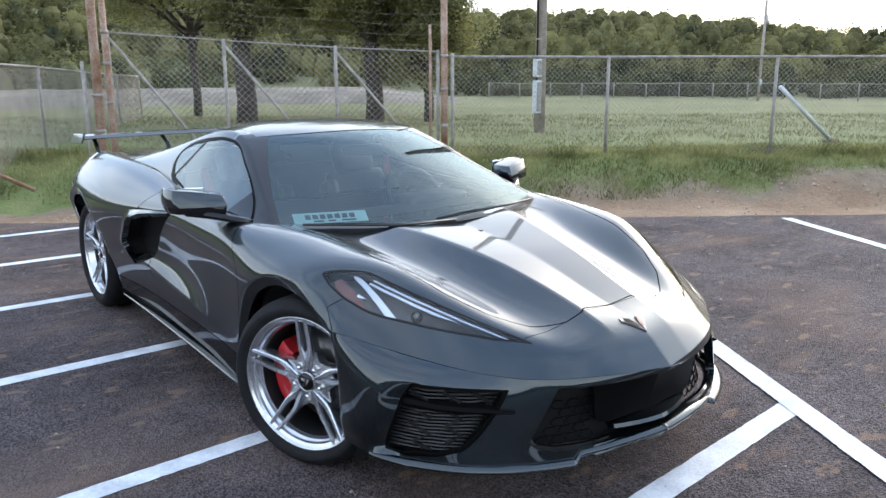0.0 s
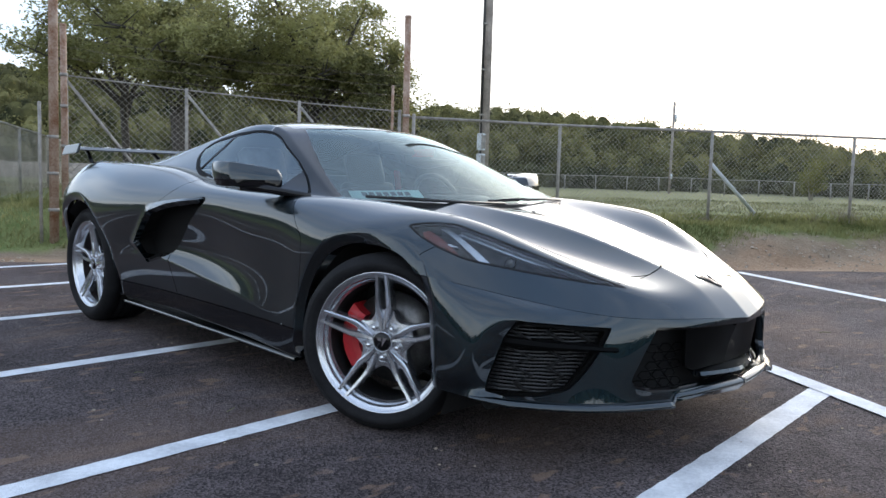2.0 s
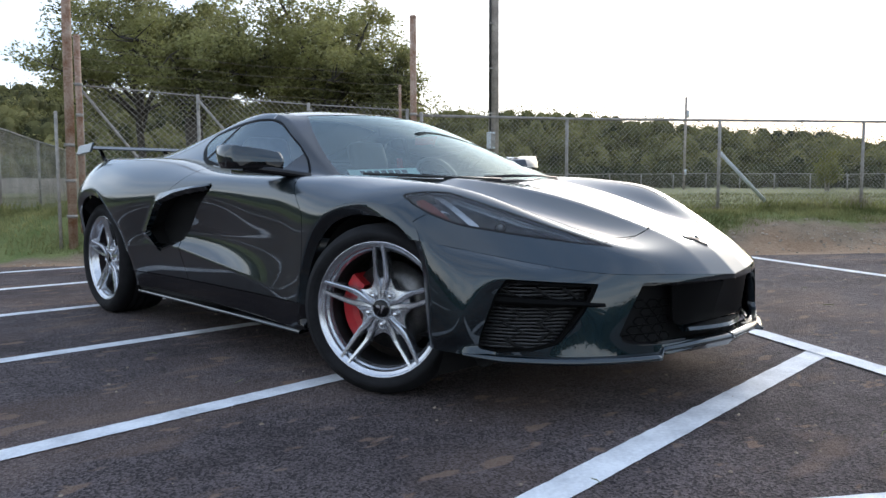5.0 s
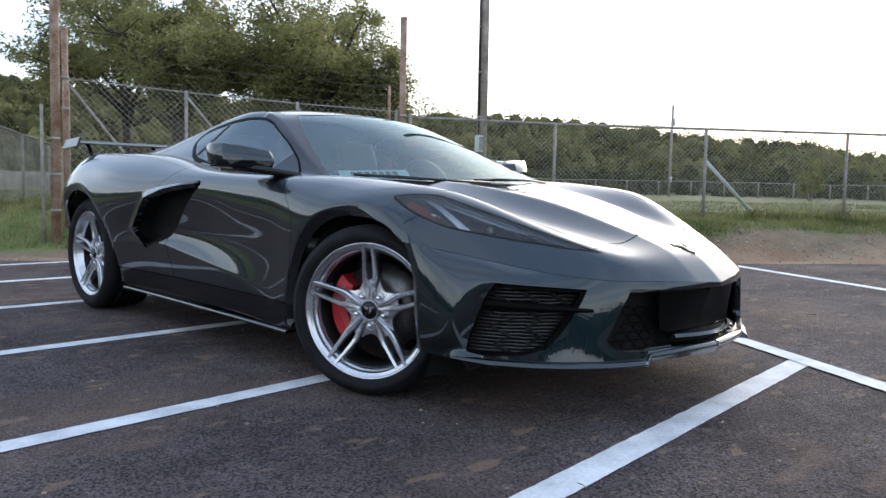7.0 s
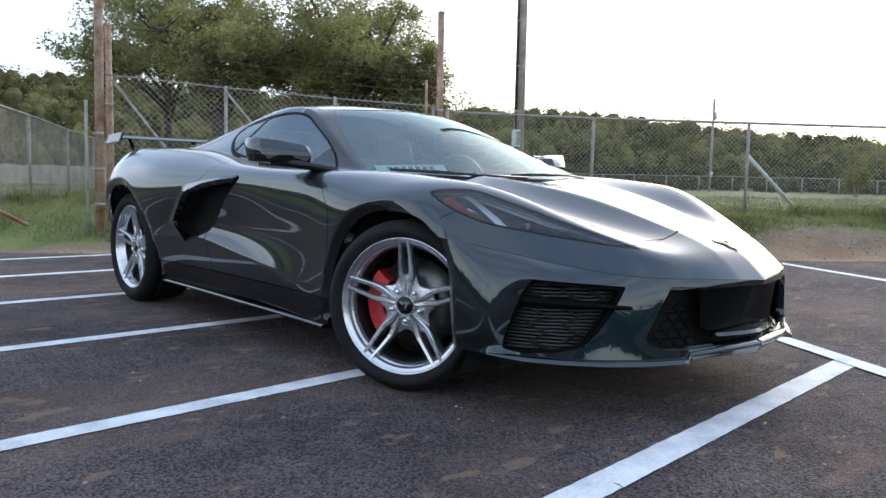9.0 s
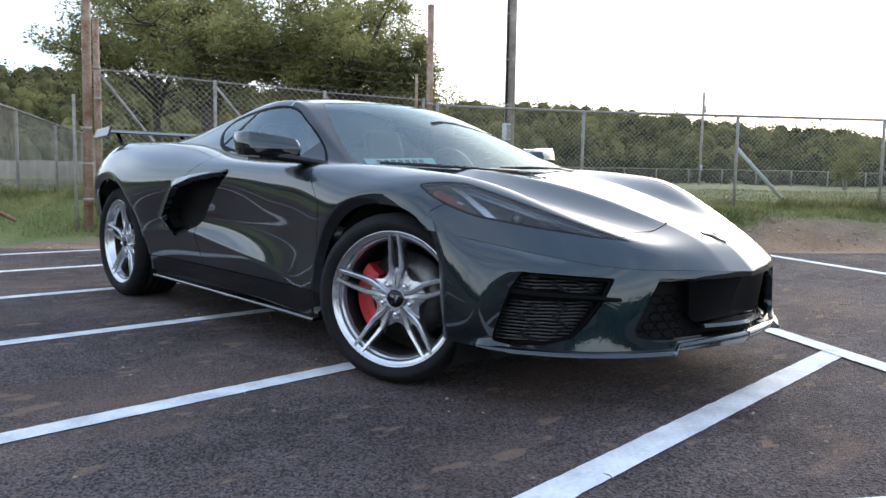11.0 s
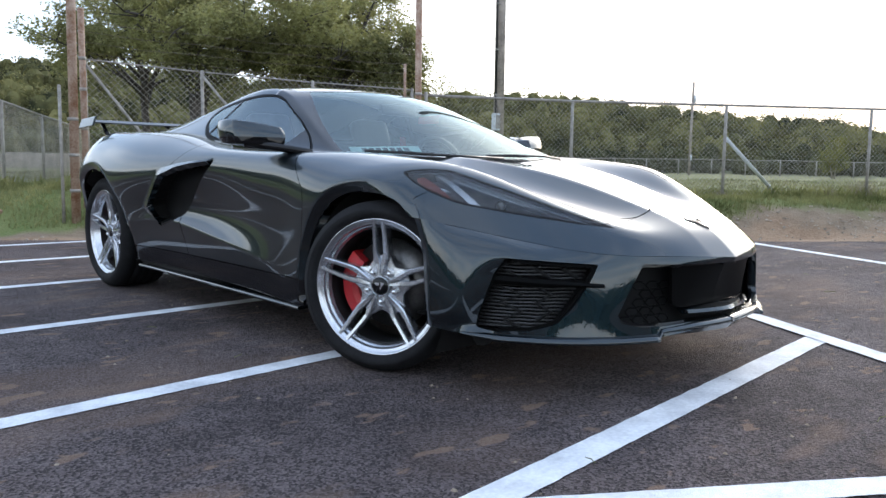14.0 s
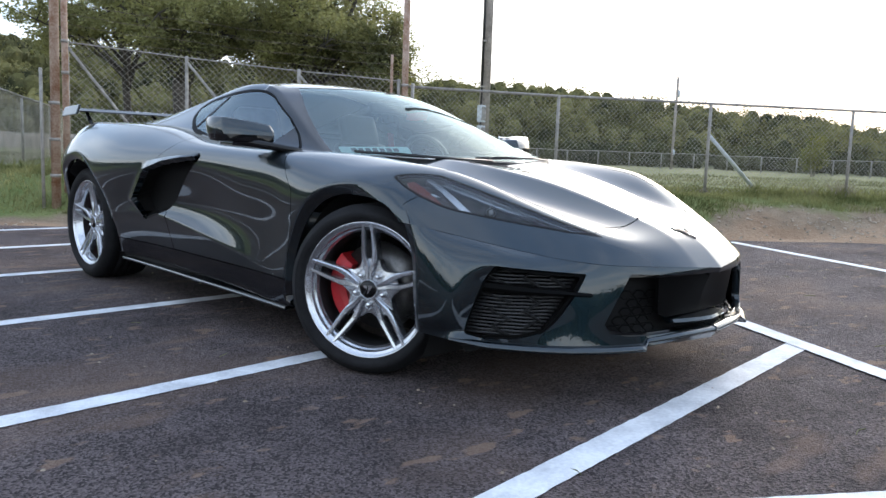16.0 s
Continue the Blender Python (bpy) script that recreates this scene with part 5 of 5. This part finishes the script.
# low fence that goes on past the rusty poles
side_line = [(-.72, 7.7), (.35, 9.75), (1.54, 12.02), (2.73, 14.3), (3.9, 16.6)]
side_top = [1.62, 1.60, 1.55, 1.52, 1.50]
side_fence = thing("side_fence", "grey chain-link fence at the edge of the grass", "fence", at=(-.72, 7.7, .4))
o = Vector((-.72, 7.7, .4))
for (a, b), (ta, tb) in zip(zip(side_line, side_line[1:]), zip(side_top, side_top[1:])):
    under(side_fence, "wire_mesh", chain(a, b, ground_z(*a) + .02, ta, ground_z(*b) + .02, tb, .06, 0, .0024), M_WIRE, o, smooth=False, kind="stuff")
    under(side_fence, "top_rail", tube([(*a, ta), (*b, tb)], .017, 8), M_STEEL, o)
for (x, y), t in zip(side_line, side_top):
    under(side_fence, "upright", tube([(x, y, ground_z(x, y) - .05), (x, y, t)], .022, 10), M_STEEL, o)
leaning = thing("leaning_pipe", "rusty pipe leaning out of the grass by the fence", "pipe", at=(-.35, 7.15, .2))
part("shaft", *tube([(0, 0, .02), (-1.0, .3, .62)], .022, 10), M_RUST, leaning)

p = post(.36, 6.98, 5.2, .050, M_RUST, "tall rusty brown steel pole", "steel_pole", lean=(.05, .02), group="rusty poles")
for z in (.35, .75, 1.15):
    collar(p, z, .052)
p = post(.56, 7.20, 2.52, .036, M_RUST, "shorter rusty grey steel pole with bands", "steel_pole", group="rusty poles")
for z in (.9, 1.35, 1.7):
    collar(p, z, .038)
p = post(.24, 7.02, 1.62, .018, M_STEEL, "thin grey post strapped to a rusty pole")
p = post(3.98, 5.22, 2.93, .042, M_RUST, "rusty brown steel corner pole of the fence", "steel_pole", group="rusty poles")
for z in (.45, .9, 1.3):
    collar(p, z, .044)
post(3.84, 5.32, 2.06, .018, M_RUST, "thin rusty post beside the corner pole")
post(4.06, 5.16, 1.72, .022, M_STEEL, "grey end post of the chain-link fence")

brace = thing("leaning_strut", "wide grey steel strut leaning against the fence", "strut", at=(10.04, 3.26, .5))
part("shaft", *tube([(0, 0, 0), (-1.05, .30, .79)], .031, 14), M_BOX, brace)

ux, uy = 7.86, 7.36
uz = ground_z(ux, uy)
pole = thing("utility_pole", "weathered grey wooden utility pole with meter boxes", "pole", at=(ux, uy, uz))
part("shaft", *tube([(0, 0, -.1), (0, 0, 4), (.02, 0, 7.0)], .098, 18, taper=.080), M_WOOD, pole)
part("conduit", *tube([(-.125, -.035, .5), (-.125, -.035, 6.9)], .018, 8), M_BLACK, pole, "dark conduit")
for z in (1.6, 2.4, 3.2, 4.4):
    bm = bmesh.new()
    box(bm, (-.15, -.06, z), (-.05, -.01, z + .03), .004)
    bm_part("strap", bm, M_STEEL, pole)
for lo, hi in ((.98, 1.28), (.36, .92)):
    bm = bmesh.new()
    box(bm, (-.225, -.13, lo), (-.095, -.03, hi), .012)
    b = bm_part("meter_box", bm, M_BOX, pole, "pale grey meter box")
    bm = bmesh.new()
    box(bm, (-.21, -.138, lo + .03), (-.11, -.128, hi - .03), .003)
    bm_part("cover", bm, M_STEEL, b)

fx, fy = 23.8, 12.3
far_pole = thing("far_utility_pole", "thin dark utility pole with a transformer in the field", "pole", at=(fx, fy, ground_z(fx, fy)))
part("shaft", *tube([(0, 0, -.1), (.06, 0, 3.4)], .05, 8), M_WOOD, far_pole)
part("transformer", *tube([(.10, -.05, 2.65), (.10, -.05, 2.92)], .055, 10), M_BOX, far_pole)
part("meter", *tube([(-.02, -.07, .55), (-.02, -.07, .75)], .04, 8), M_BOX, far_pole)

# far low fence across the field
far_fence = thing("far_fence", "distant grey chain-link fence across the field", "fence", at=(16, 20, 0))
o = Vector((16, 20, 0))
pts = [(-2.7 + 31.5 * math.sin(radians(43 + 2.2 * k)), -2.2 + 31.5 * math.cos(radians(43 + 2.2 * k))) for k in range(20)]
for i, (x, y) in enumerate(pts):
    z = ground_z(x, y)
    under(far_fence, "upright", tube([(x, y, z - .05), (x, y, z + .58)], .026, 6), M_STEEL, o)
    if i:
        x0, y0 = pts[i - 1]
        z0 = ground_z(x0, y0)
        under(far_fence, "top_rail", tube([(x0, y0, z0 + .57), (x, y, z + .57)], .016, 5), M_STEEL, o)
        under(far_fence, "wire_mesh", chain((x0, y0), (x, y), z0, z0 + .56, z, z + .56, .11, 0, .0035), M_WIRE, o, smooth=False, kind="stuff")

# ---- trees ----
rng = random.Random(7)


def leaf_cloud(clumps, per, size, spread_flat=.75, edge=.45):
    """Many small leaves round clump centres (x, y, z, radius)."""
    vs, fs = [], []
    for cx, cy, cz, cr in clumps:
        for _ in range(per):
            u, v, w = rng.gauss(0, 1), rng.gauss(0, 1), rng.gauss(0, 1)
            k = cr * (rng.random() ** edge) / (math.sqrt(u * u + v * v + w * w) + 1e-6)
            p = Vector((cx + u * k, cy + v * k, cz + w * k * spread_flat))
            a = Vector((rng.gauss(0, 1), rng.gauss(0, 1), rng.gauss(0, .6))).normalized()
            b = a.cross(Vector((rng.gauss(0, 1), rng.gauss(0, 1), rng.gauss(0, 1)))).normalized()
            s = size * rng.uniform(.6, 1.35)
            i = len(vs)
            vs += [p - a * s, p + b * s * .42, p + a * s, p - b * s * .42]
            fs.append((i, i + 1, i + 2, i + 3))
    return vs, fs


def oak(x, y, height, spread, seed, trunk=.22, limbs=11):
    """A spreading oak: tapered trunk, forked limbs and a crown of leaf clumps."""
    rng.seed(seed)
    z = ground_z(x, y)
    t = thing("oak_tree", "spreading live oak with olive green leaves behind the fence", "tree", "oaks behind the fence", at=(x, y, z))
    part("trunk", *tube([(0, 0, -.1), (.03, .02, .5), (-.04, .05, height * .30), (.02, 0, height * .42)], trunk, 12, taper=trunk * .62), M_BARK, t)
    clumps = []
    wood = []
    for k in range(limbs):
        a = 2 * math.pi * (k + rng.random() * .6) / limbs
        reach = spread * rng.uniform(.55, 1.0)
        rise = height * rng.uniform(.55, .98) * (1 - .22 * reach / spread)
        start = Vector((0, 0, height * rng.uniform(.26, .42)))
        tip = Vector((math.cos(a) * reach, math.sin(a) * reach, rise))
        mid = start.lerp(tip, .5) + Vector((rng.uniform(-.3, .3), rng.uniform(-.3, .3), rng.uniform(-.1, .35)))
        wood.append(tube([start, start.lerp(mid, .6), mid, mid.lerp(tip, .5) + Vector((0, 0, .1)), tip], trunk * .40, 7, taper=.018))
        for q in (.42, .58, .72, .86, 1.0):
            for _ in range(2):
                c = (mid.lerp(tip, (q - .4) / .6) if q > .45 else mid) + Vector((rng.gauss(0, .38), rng.gauss(0, .38), rng.gauss(.05, .30)))
                clumps.append((c.x, c.y, c.z, rng.uniform(.22, .54)))
                wood.append(tube([mid.lerp(tip, max(0, (q - .4) / .6)), c], .018, 4, taper=.006))
    for _ in range(int(limbs * 1.3)):
        a, r = rng.uniform(0, 2 * math.pi), spread * math.sqrt(rng.random()) * .85
        clumps.append((math.cos(a) * r, math.sin(a) * r, height * rng.uniform(.55, .97) * (1 - .25 * (r / spread) ** 2), rng.uniform(.3, .6)))
    for piece in wood[::11]:
        part("limb", *piece, M_BARK, t)
    tagged(part("twig_tangle", *merged([w for i, w in enumerate(wood) if i % 11]), M_BARK, t), kind="stuff")
    tagged(part("crown", *leaf_cloud(clumps, 290, .042), M_LEAF, t, smooth=False), kind="stuff")
    return t


oak(5.15, 13.5, 5.3, 2.15, 3, .24, 12)
oak(7.52, 12.08, 4.9, 1.95, 5, .22, 12)
oak(8.35, 11.2, 3.3, .9, 9, .12, 7)
oak(5.2, 16.4, 5.9, 2.3, 11, .11, 13)
oak(9.35, 14.75, 5.3, 1.7, 14, .11, 10)

# a young tree with pale stems in the field
rng.seed(17)
sx, sy = 24.2, 7.35
sapling = thing("young_tree", "small yellow-green young tree with pale thin stems in the field", "tree", at=(sx, sy, ground_z(sx, sy)))
M_PALEBARK = mat("pale_bark", (.34, .30, .25), .85, vary=.25, scale=8)
tips = []
for k, (ox, oy, hgt) in enumerate(((-.12, .05, 1.15), (.10, -.04, 1.30), (.30, .05, .95), (-.34, .02, .85))):
    part("stem", *tube([(ox * .4, oy * .4, -.05), (ox * .7, oy, hgt * .45), (ox, oy * 1.4, hgt)], .022, 6, taper=.006), M_PALEBARK, sapling)
    tips += [(ox * q + rng.gauss(0, .13), oy + rng.gauss(0, .12), hgt * q, .20 + .10 * rng.random()) for q in (.35, .5, .62, .75, .88, .98) for _ in range(2)]
M_YOUNG = mat("young_leaves", (.15, .16, .045), .7, vary=.35, scale=2, fine=12, second=(.30, .29, .085), spec=.2)
shine_through(M_YOUNG, .4)
tagged(part("crown", *leaf_cloud(tips, 90, .035), M_YOUNG, sapling, smooth=False), kind="stuff")

# woods on the far hills, and an added, unseen ring round behind
M_WOODS = mat("far_leaves", (.046, .058, .025), .8, vary=.5, scale=.38, fine=1.5, second=(.25, .232, .092), spec=.2)
shine_through(M_WOODS, .3)
M_MIDWOODS = mat("left_leaves", (.042, .054, .024), .8, vary=.45, scale=.45, fine=2.6, second=(.145, .148, .062), spec=.2)
# shaded copy of the far leaves: the shade is put into the colour
M_SHADEWOODS = mat("far_leaves_shade", (.034, .042, .018), .9, vary=.4, scale=.5, fine=3, second=(.085, .085, .036), spec=.2)


def woods(name, bearings, near, far, count, size, leaves, m, seed, leaf):
    """Far woodland: crowns of leaf sprays on dark cores, one piece of stuff."""
    rng.seed(seed)
    pieces, clumps = [], []
    for _ in range(count):
        az = radians(rng.uniform(*bearings))
        r = near + (far - near) * rng.random() ** .8
        x, y = -2.7 + r * math.sin(az), -2.2 + r * math.cos(az)
        s = size * (.5 + 1.1 * rng.random() ** 1.5)
        z = ground_z(x, y) + s * .5
        clumps.append((x, y, z, s))
        core, k = [], 8
        for ring, (zz, rr) in enumerate(((-.75, .50), (-.25, .66), (.15, .52), (.40, .22))):
            for j in range(k):
                w = 2 * math.pi * j / k
                g = rr * s * rng.uniform(.4, .75)
                core.append((x + g * math.cos(w), y + g * math.sin(w), z + zz * s * .85))
        fc = [(q * k + j, q * k + (j + 1) % k, q * k + k + (j + 1) % k, q * k + k + j) for q in range(3) for j in range(k)]
        fc.append(tuple(3 * k + j for j in range(k)))
        pieces.append((core, fc))
    pieces.append(leaf_cloud([(x, y, z, s * 1.02) for x, y, z, s in clumps], leaves, leaf, .78, .8))
    vs, fs = merged(pieces)
    return tagged(part(name, vs, fs, m, smooth=False), "dark and yellow-green woods on the far hillside", "woods", kind="stuff")


woods("hill_woods", (2, 86), 37, 53, 1900, .90, 110, M_WOODS, 21, .085)
# strip at the hill's foot, in leaves coloured as shaded
woods("wood_edge", (40, 88), 33.6, 37, 230, .75, 90, M_SHADEWOODS, 23, .08)
woods("left_woods", (-40, 24), 31.5, 37, 480, 1.0, 170, M_MIDWOODS, 27, .08)
# unseen trees behind the camera, added to darken reflections on the car's sides
woods("unseen_back_woods", (88, 362), 26, 33, 1000, 1.7, 26, M_SHADEWOODS, 25, .32)

# pale dry bank behind the oaks
vs, fs = [], []
for i in range(61):
    az = radians(4 + 36 * i / 60)
    for r, dz in ((26.5, -.05), (27.5, .28 + .05 * noise.noise((i * .3, 0, 0))), (29, .42 + .06 * noise.noise((i * .2, 4, 0))), (31.5, .45)):
        x, y = -2.2 + r * math.sin(az), -2.4 + r * math.cos(az)
        vs.append((x, y, ground_z(x, y) + dz * min(1, i / 6, (60 - i) / 10)))
fs = [(i * 4 + k, i * 4 + 4 + k, i * 4 + 5 + k, i * 4 + k + 1) for i in range(60) for k in range(3)]
M_BANK = mat("dry_bank", (.15, .13, .098), .95, vary=.3, scale=.8, bump=.5, bump_scale=8, second=(.235, .205, .16))
tagged(part("dry_bank", vs, fs, M_BANK), "pale dry earth bank behind the trees", "bank", kind="structure")

# ---- grass, stones and litter ----
def blades(name, count, n_range, s_range, h_range, m, seed, keep=None):
    rng.seed(seed)
    vs, fs = [], []
    for _ in range(count):
        n, s = rng.uniform(*n_range), rng.uniform(*s_range)
        x, y = along(n, s)
        if noise.noise((x * 1.1, y * 1.1, 2)) + (keep(n) if keep else 0) < rng.uniform(-.5, .2) + (max(0, s - 3.6) * .9 * (1 - ease(5.95, 6.35, n + .25 * noise.noise((s * .8, 7, 1)))) if n < 6.9 else 0):
            continue
        z = ground_z(x, y) - .005
        h, a = rng.uniform(*h_range), rng.uniform(0, 6.283)
        w = h * .07 + .002
        dx, dy = math.cos(a), math.sin(a)
        lx, ly = rng.gauss(0, .3) * h, rng.gauss(0, .3) * h
        i = len(vs)
        vs += [(x - dx * w, y - dy * w, z), (x + dx * w, y + dy * w, z), (x + lx * .4 + dx * w * .7, y + ly * .4 + dy * w * .7, z + h * .6), (x + lx, y + ly, z + h)]
        fs += [(0 + i, 1 + i, 2 + i), (0 + i, 2 + i, 3 + i)]
    return tagged(part(name, vs, fs, m, smooth=False), "short green grass blades on the bank", "grass", kind="stuff")


M_GRASS = mat("grass_blades", (.15, .175, .058), .7, vary=.4, scale=1.5, fine=20, second=(.33, .32, .14), spec=.2)
shine_through(M_GRASS, .4)
M_DRYGRASS = mat("dry_grass", (.15, .17, .065), .8, vary=.3, scale=1.0, fine=15, second=(.26, .25, .13), spec=.2)
shine_through(M_DRYGRASS, .35)
blades("bank_grass", 95000, (5.68, 8.0), (-8, 12), (.025, .075), M_GRASS, 31, lambda n: (n - 5.9) * .8)
blades("field_grass", 45000, (7.4, 16), (-10, 14), (.03, .08), M_DRYGRASS, 33)
blades("fence_weeds", 6000, (6.75, 7.05), (-6, 12), (.06, .20), M_GRASS, 35)

# dry tufts at the feet of posts and strut
M_STRAW = mat("dry_stalks", (.20, .165, .115), .85, vary=.3, scale=4, second=(.33, .28, .20), spec=.2)
for tx, ty, wide, tall_by in ((9.55, 1.72, .20, .34), (9.0, 2.05, .20, .20), (10.02, 3.24, .12, .12), (7.75, 2.98, .08, .12)):
    vs, fs = [], []
    for _ in range(420):
        a, q = rng.uniform(0, 6.283), wide * math.sqrt(rng.random())
        x, y = q * math.cos(a), q * math.sin(a)
        h, b = tall_by * rng.uniform(.4, 1.0), rng.uniform(0, 6.283)
        lx, ly, w = rng.gauss(0, .25) * h, rng.gauss(0, .25) * h, .0022
        i = len(vs)
        vs += [(x - w * math.cos(b), y - w * math.sin(b), 0), (x + w * math.cos(b), y + w * math.sin(b), 0), (x + lx, y + ly, h)]
        fs.append((i, i + 1, i + 2))
    tuft = part("dry_tuft", vs, fs, M_STRAW, smooth=False)
    tuft.location = (tx, ty, ground_z(tx, ty) - .02)
    tagged(tuft, "tuft of dry brown stalks by the fence", "weeds", kind="stuff")
bx, by = along(5.75, 8.0)
stick = thing("dead_branch", "short dark dead branch lying on the dirt bank", "branch", at=(bx, by, ground_z(bx, by)))
part("stem", *tube([(-.16, .06, .05), (-.05, .03, .035), (.08, -.02, .03), (.22, -.09, .01)], .022, 7, taper=.010), M_BARK, stick)
part("twig", *tube([(.0, .01, .035), (.05, .05, .07), (.08, .10, .08)], .008, 5, taper=.003), M_BARK, stick)

M_STONE = mat("stones", (.28, .215, .155), .9, vary=.4, scale=9, second=(.43, .355, .27))
rng.seed(41)
pieces = []
for _ in range(3400):
    on_bank = rng.random() < .86
    n, s = (rng.gauss(5.88, .22), 3.8 + 8.5 * math.sqrt(rng.random())) if on_bank else (rng.uniform(4.8, 6.0), rng.uniform(-8, 12))
    x, y = along(n, s)
    z = ground_z(x, y)
    r = .006 + .024 * rng.random() ** 2.4
    ring = [(x + r * math.cos(k * 1.257) * rng.uniform(.7, 1.2), y + r * math.sin(k * 1.257) * rng.uniform(.7, 1.2), z) for k in range(5)]
    up = [(x + (a - x) * .6, y + (b - y) * .6, z + r * rng.uniform(.4, .8)) for a, b, _ in ring]
    pieces.append((ring + up, [(k, (k + 1) % 5, 5 + (k + 1) % 5, 5 + k) for k in range(5)] + [(5, 6, 7, 8, 9)]))
tagged(part("bank_stones", *merged(pieces), M_STONE, smooth=False), "grey stones strewn over the bank", "stones", kind="stuff")
pieces = []
for _ in range(420):
    x, y = rng.uniform(-3.5, 5), rng.uniform(-1.9, 5.2)
    r = rng.uniform(.003, .009)
    ring = [(x + r * math.cos(k * 1.257) * rng.uniform(.6, 1.3), y + r * math.sin(k * 1.257) * rng.uniform(.6, 1.3), .001) for k in range(5)]
    up = [(x + (a - x) * .5, y + (b - y) * .5, .001 + r * rng.uniform(.4, .8)) for a, b, _ in ring]
    pieces.append((ring + up, [(k, (k + 1) % 5, 5 + (k + 1) % 5, 5 + k) for k in range(5)] + [(5, 6, 7, 8, 9)]))
tagged(part("lot_grit", *merged(pieces), M_STONE, smooth=False), "pale grit lying on the asphalt", "grit", kind="stuff")
pieces = []
for k in range(26):
    x, y, a, l = rng.uniform(-2.8, 4), rng.uniform(-1.6, 4.5), rng.uniform(0, 6.28), rng.uniform(.03, .10)
    pieces.append(tube([(x, y, .003), (x + l * .5 * math.cos(a + .2), y + l * .5 * math.sin(a + .2), .006), (x + l * math.cos(a), y + l * math.sin(a), .003)], .0016, 4))
tagged(part("lot_twigs", *merged(pieces), M_DRYGRASS, smooth=False), "small dry twigs lying on the asphalt", "twigs", kind="stuff")
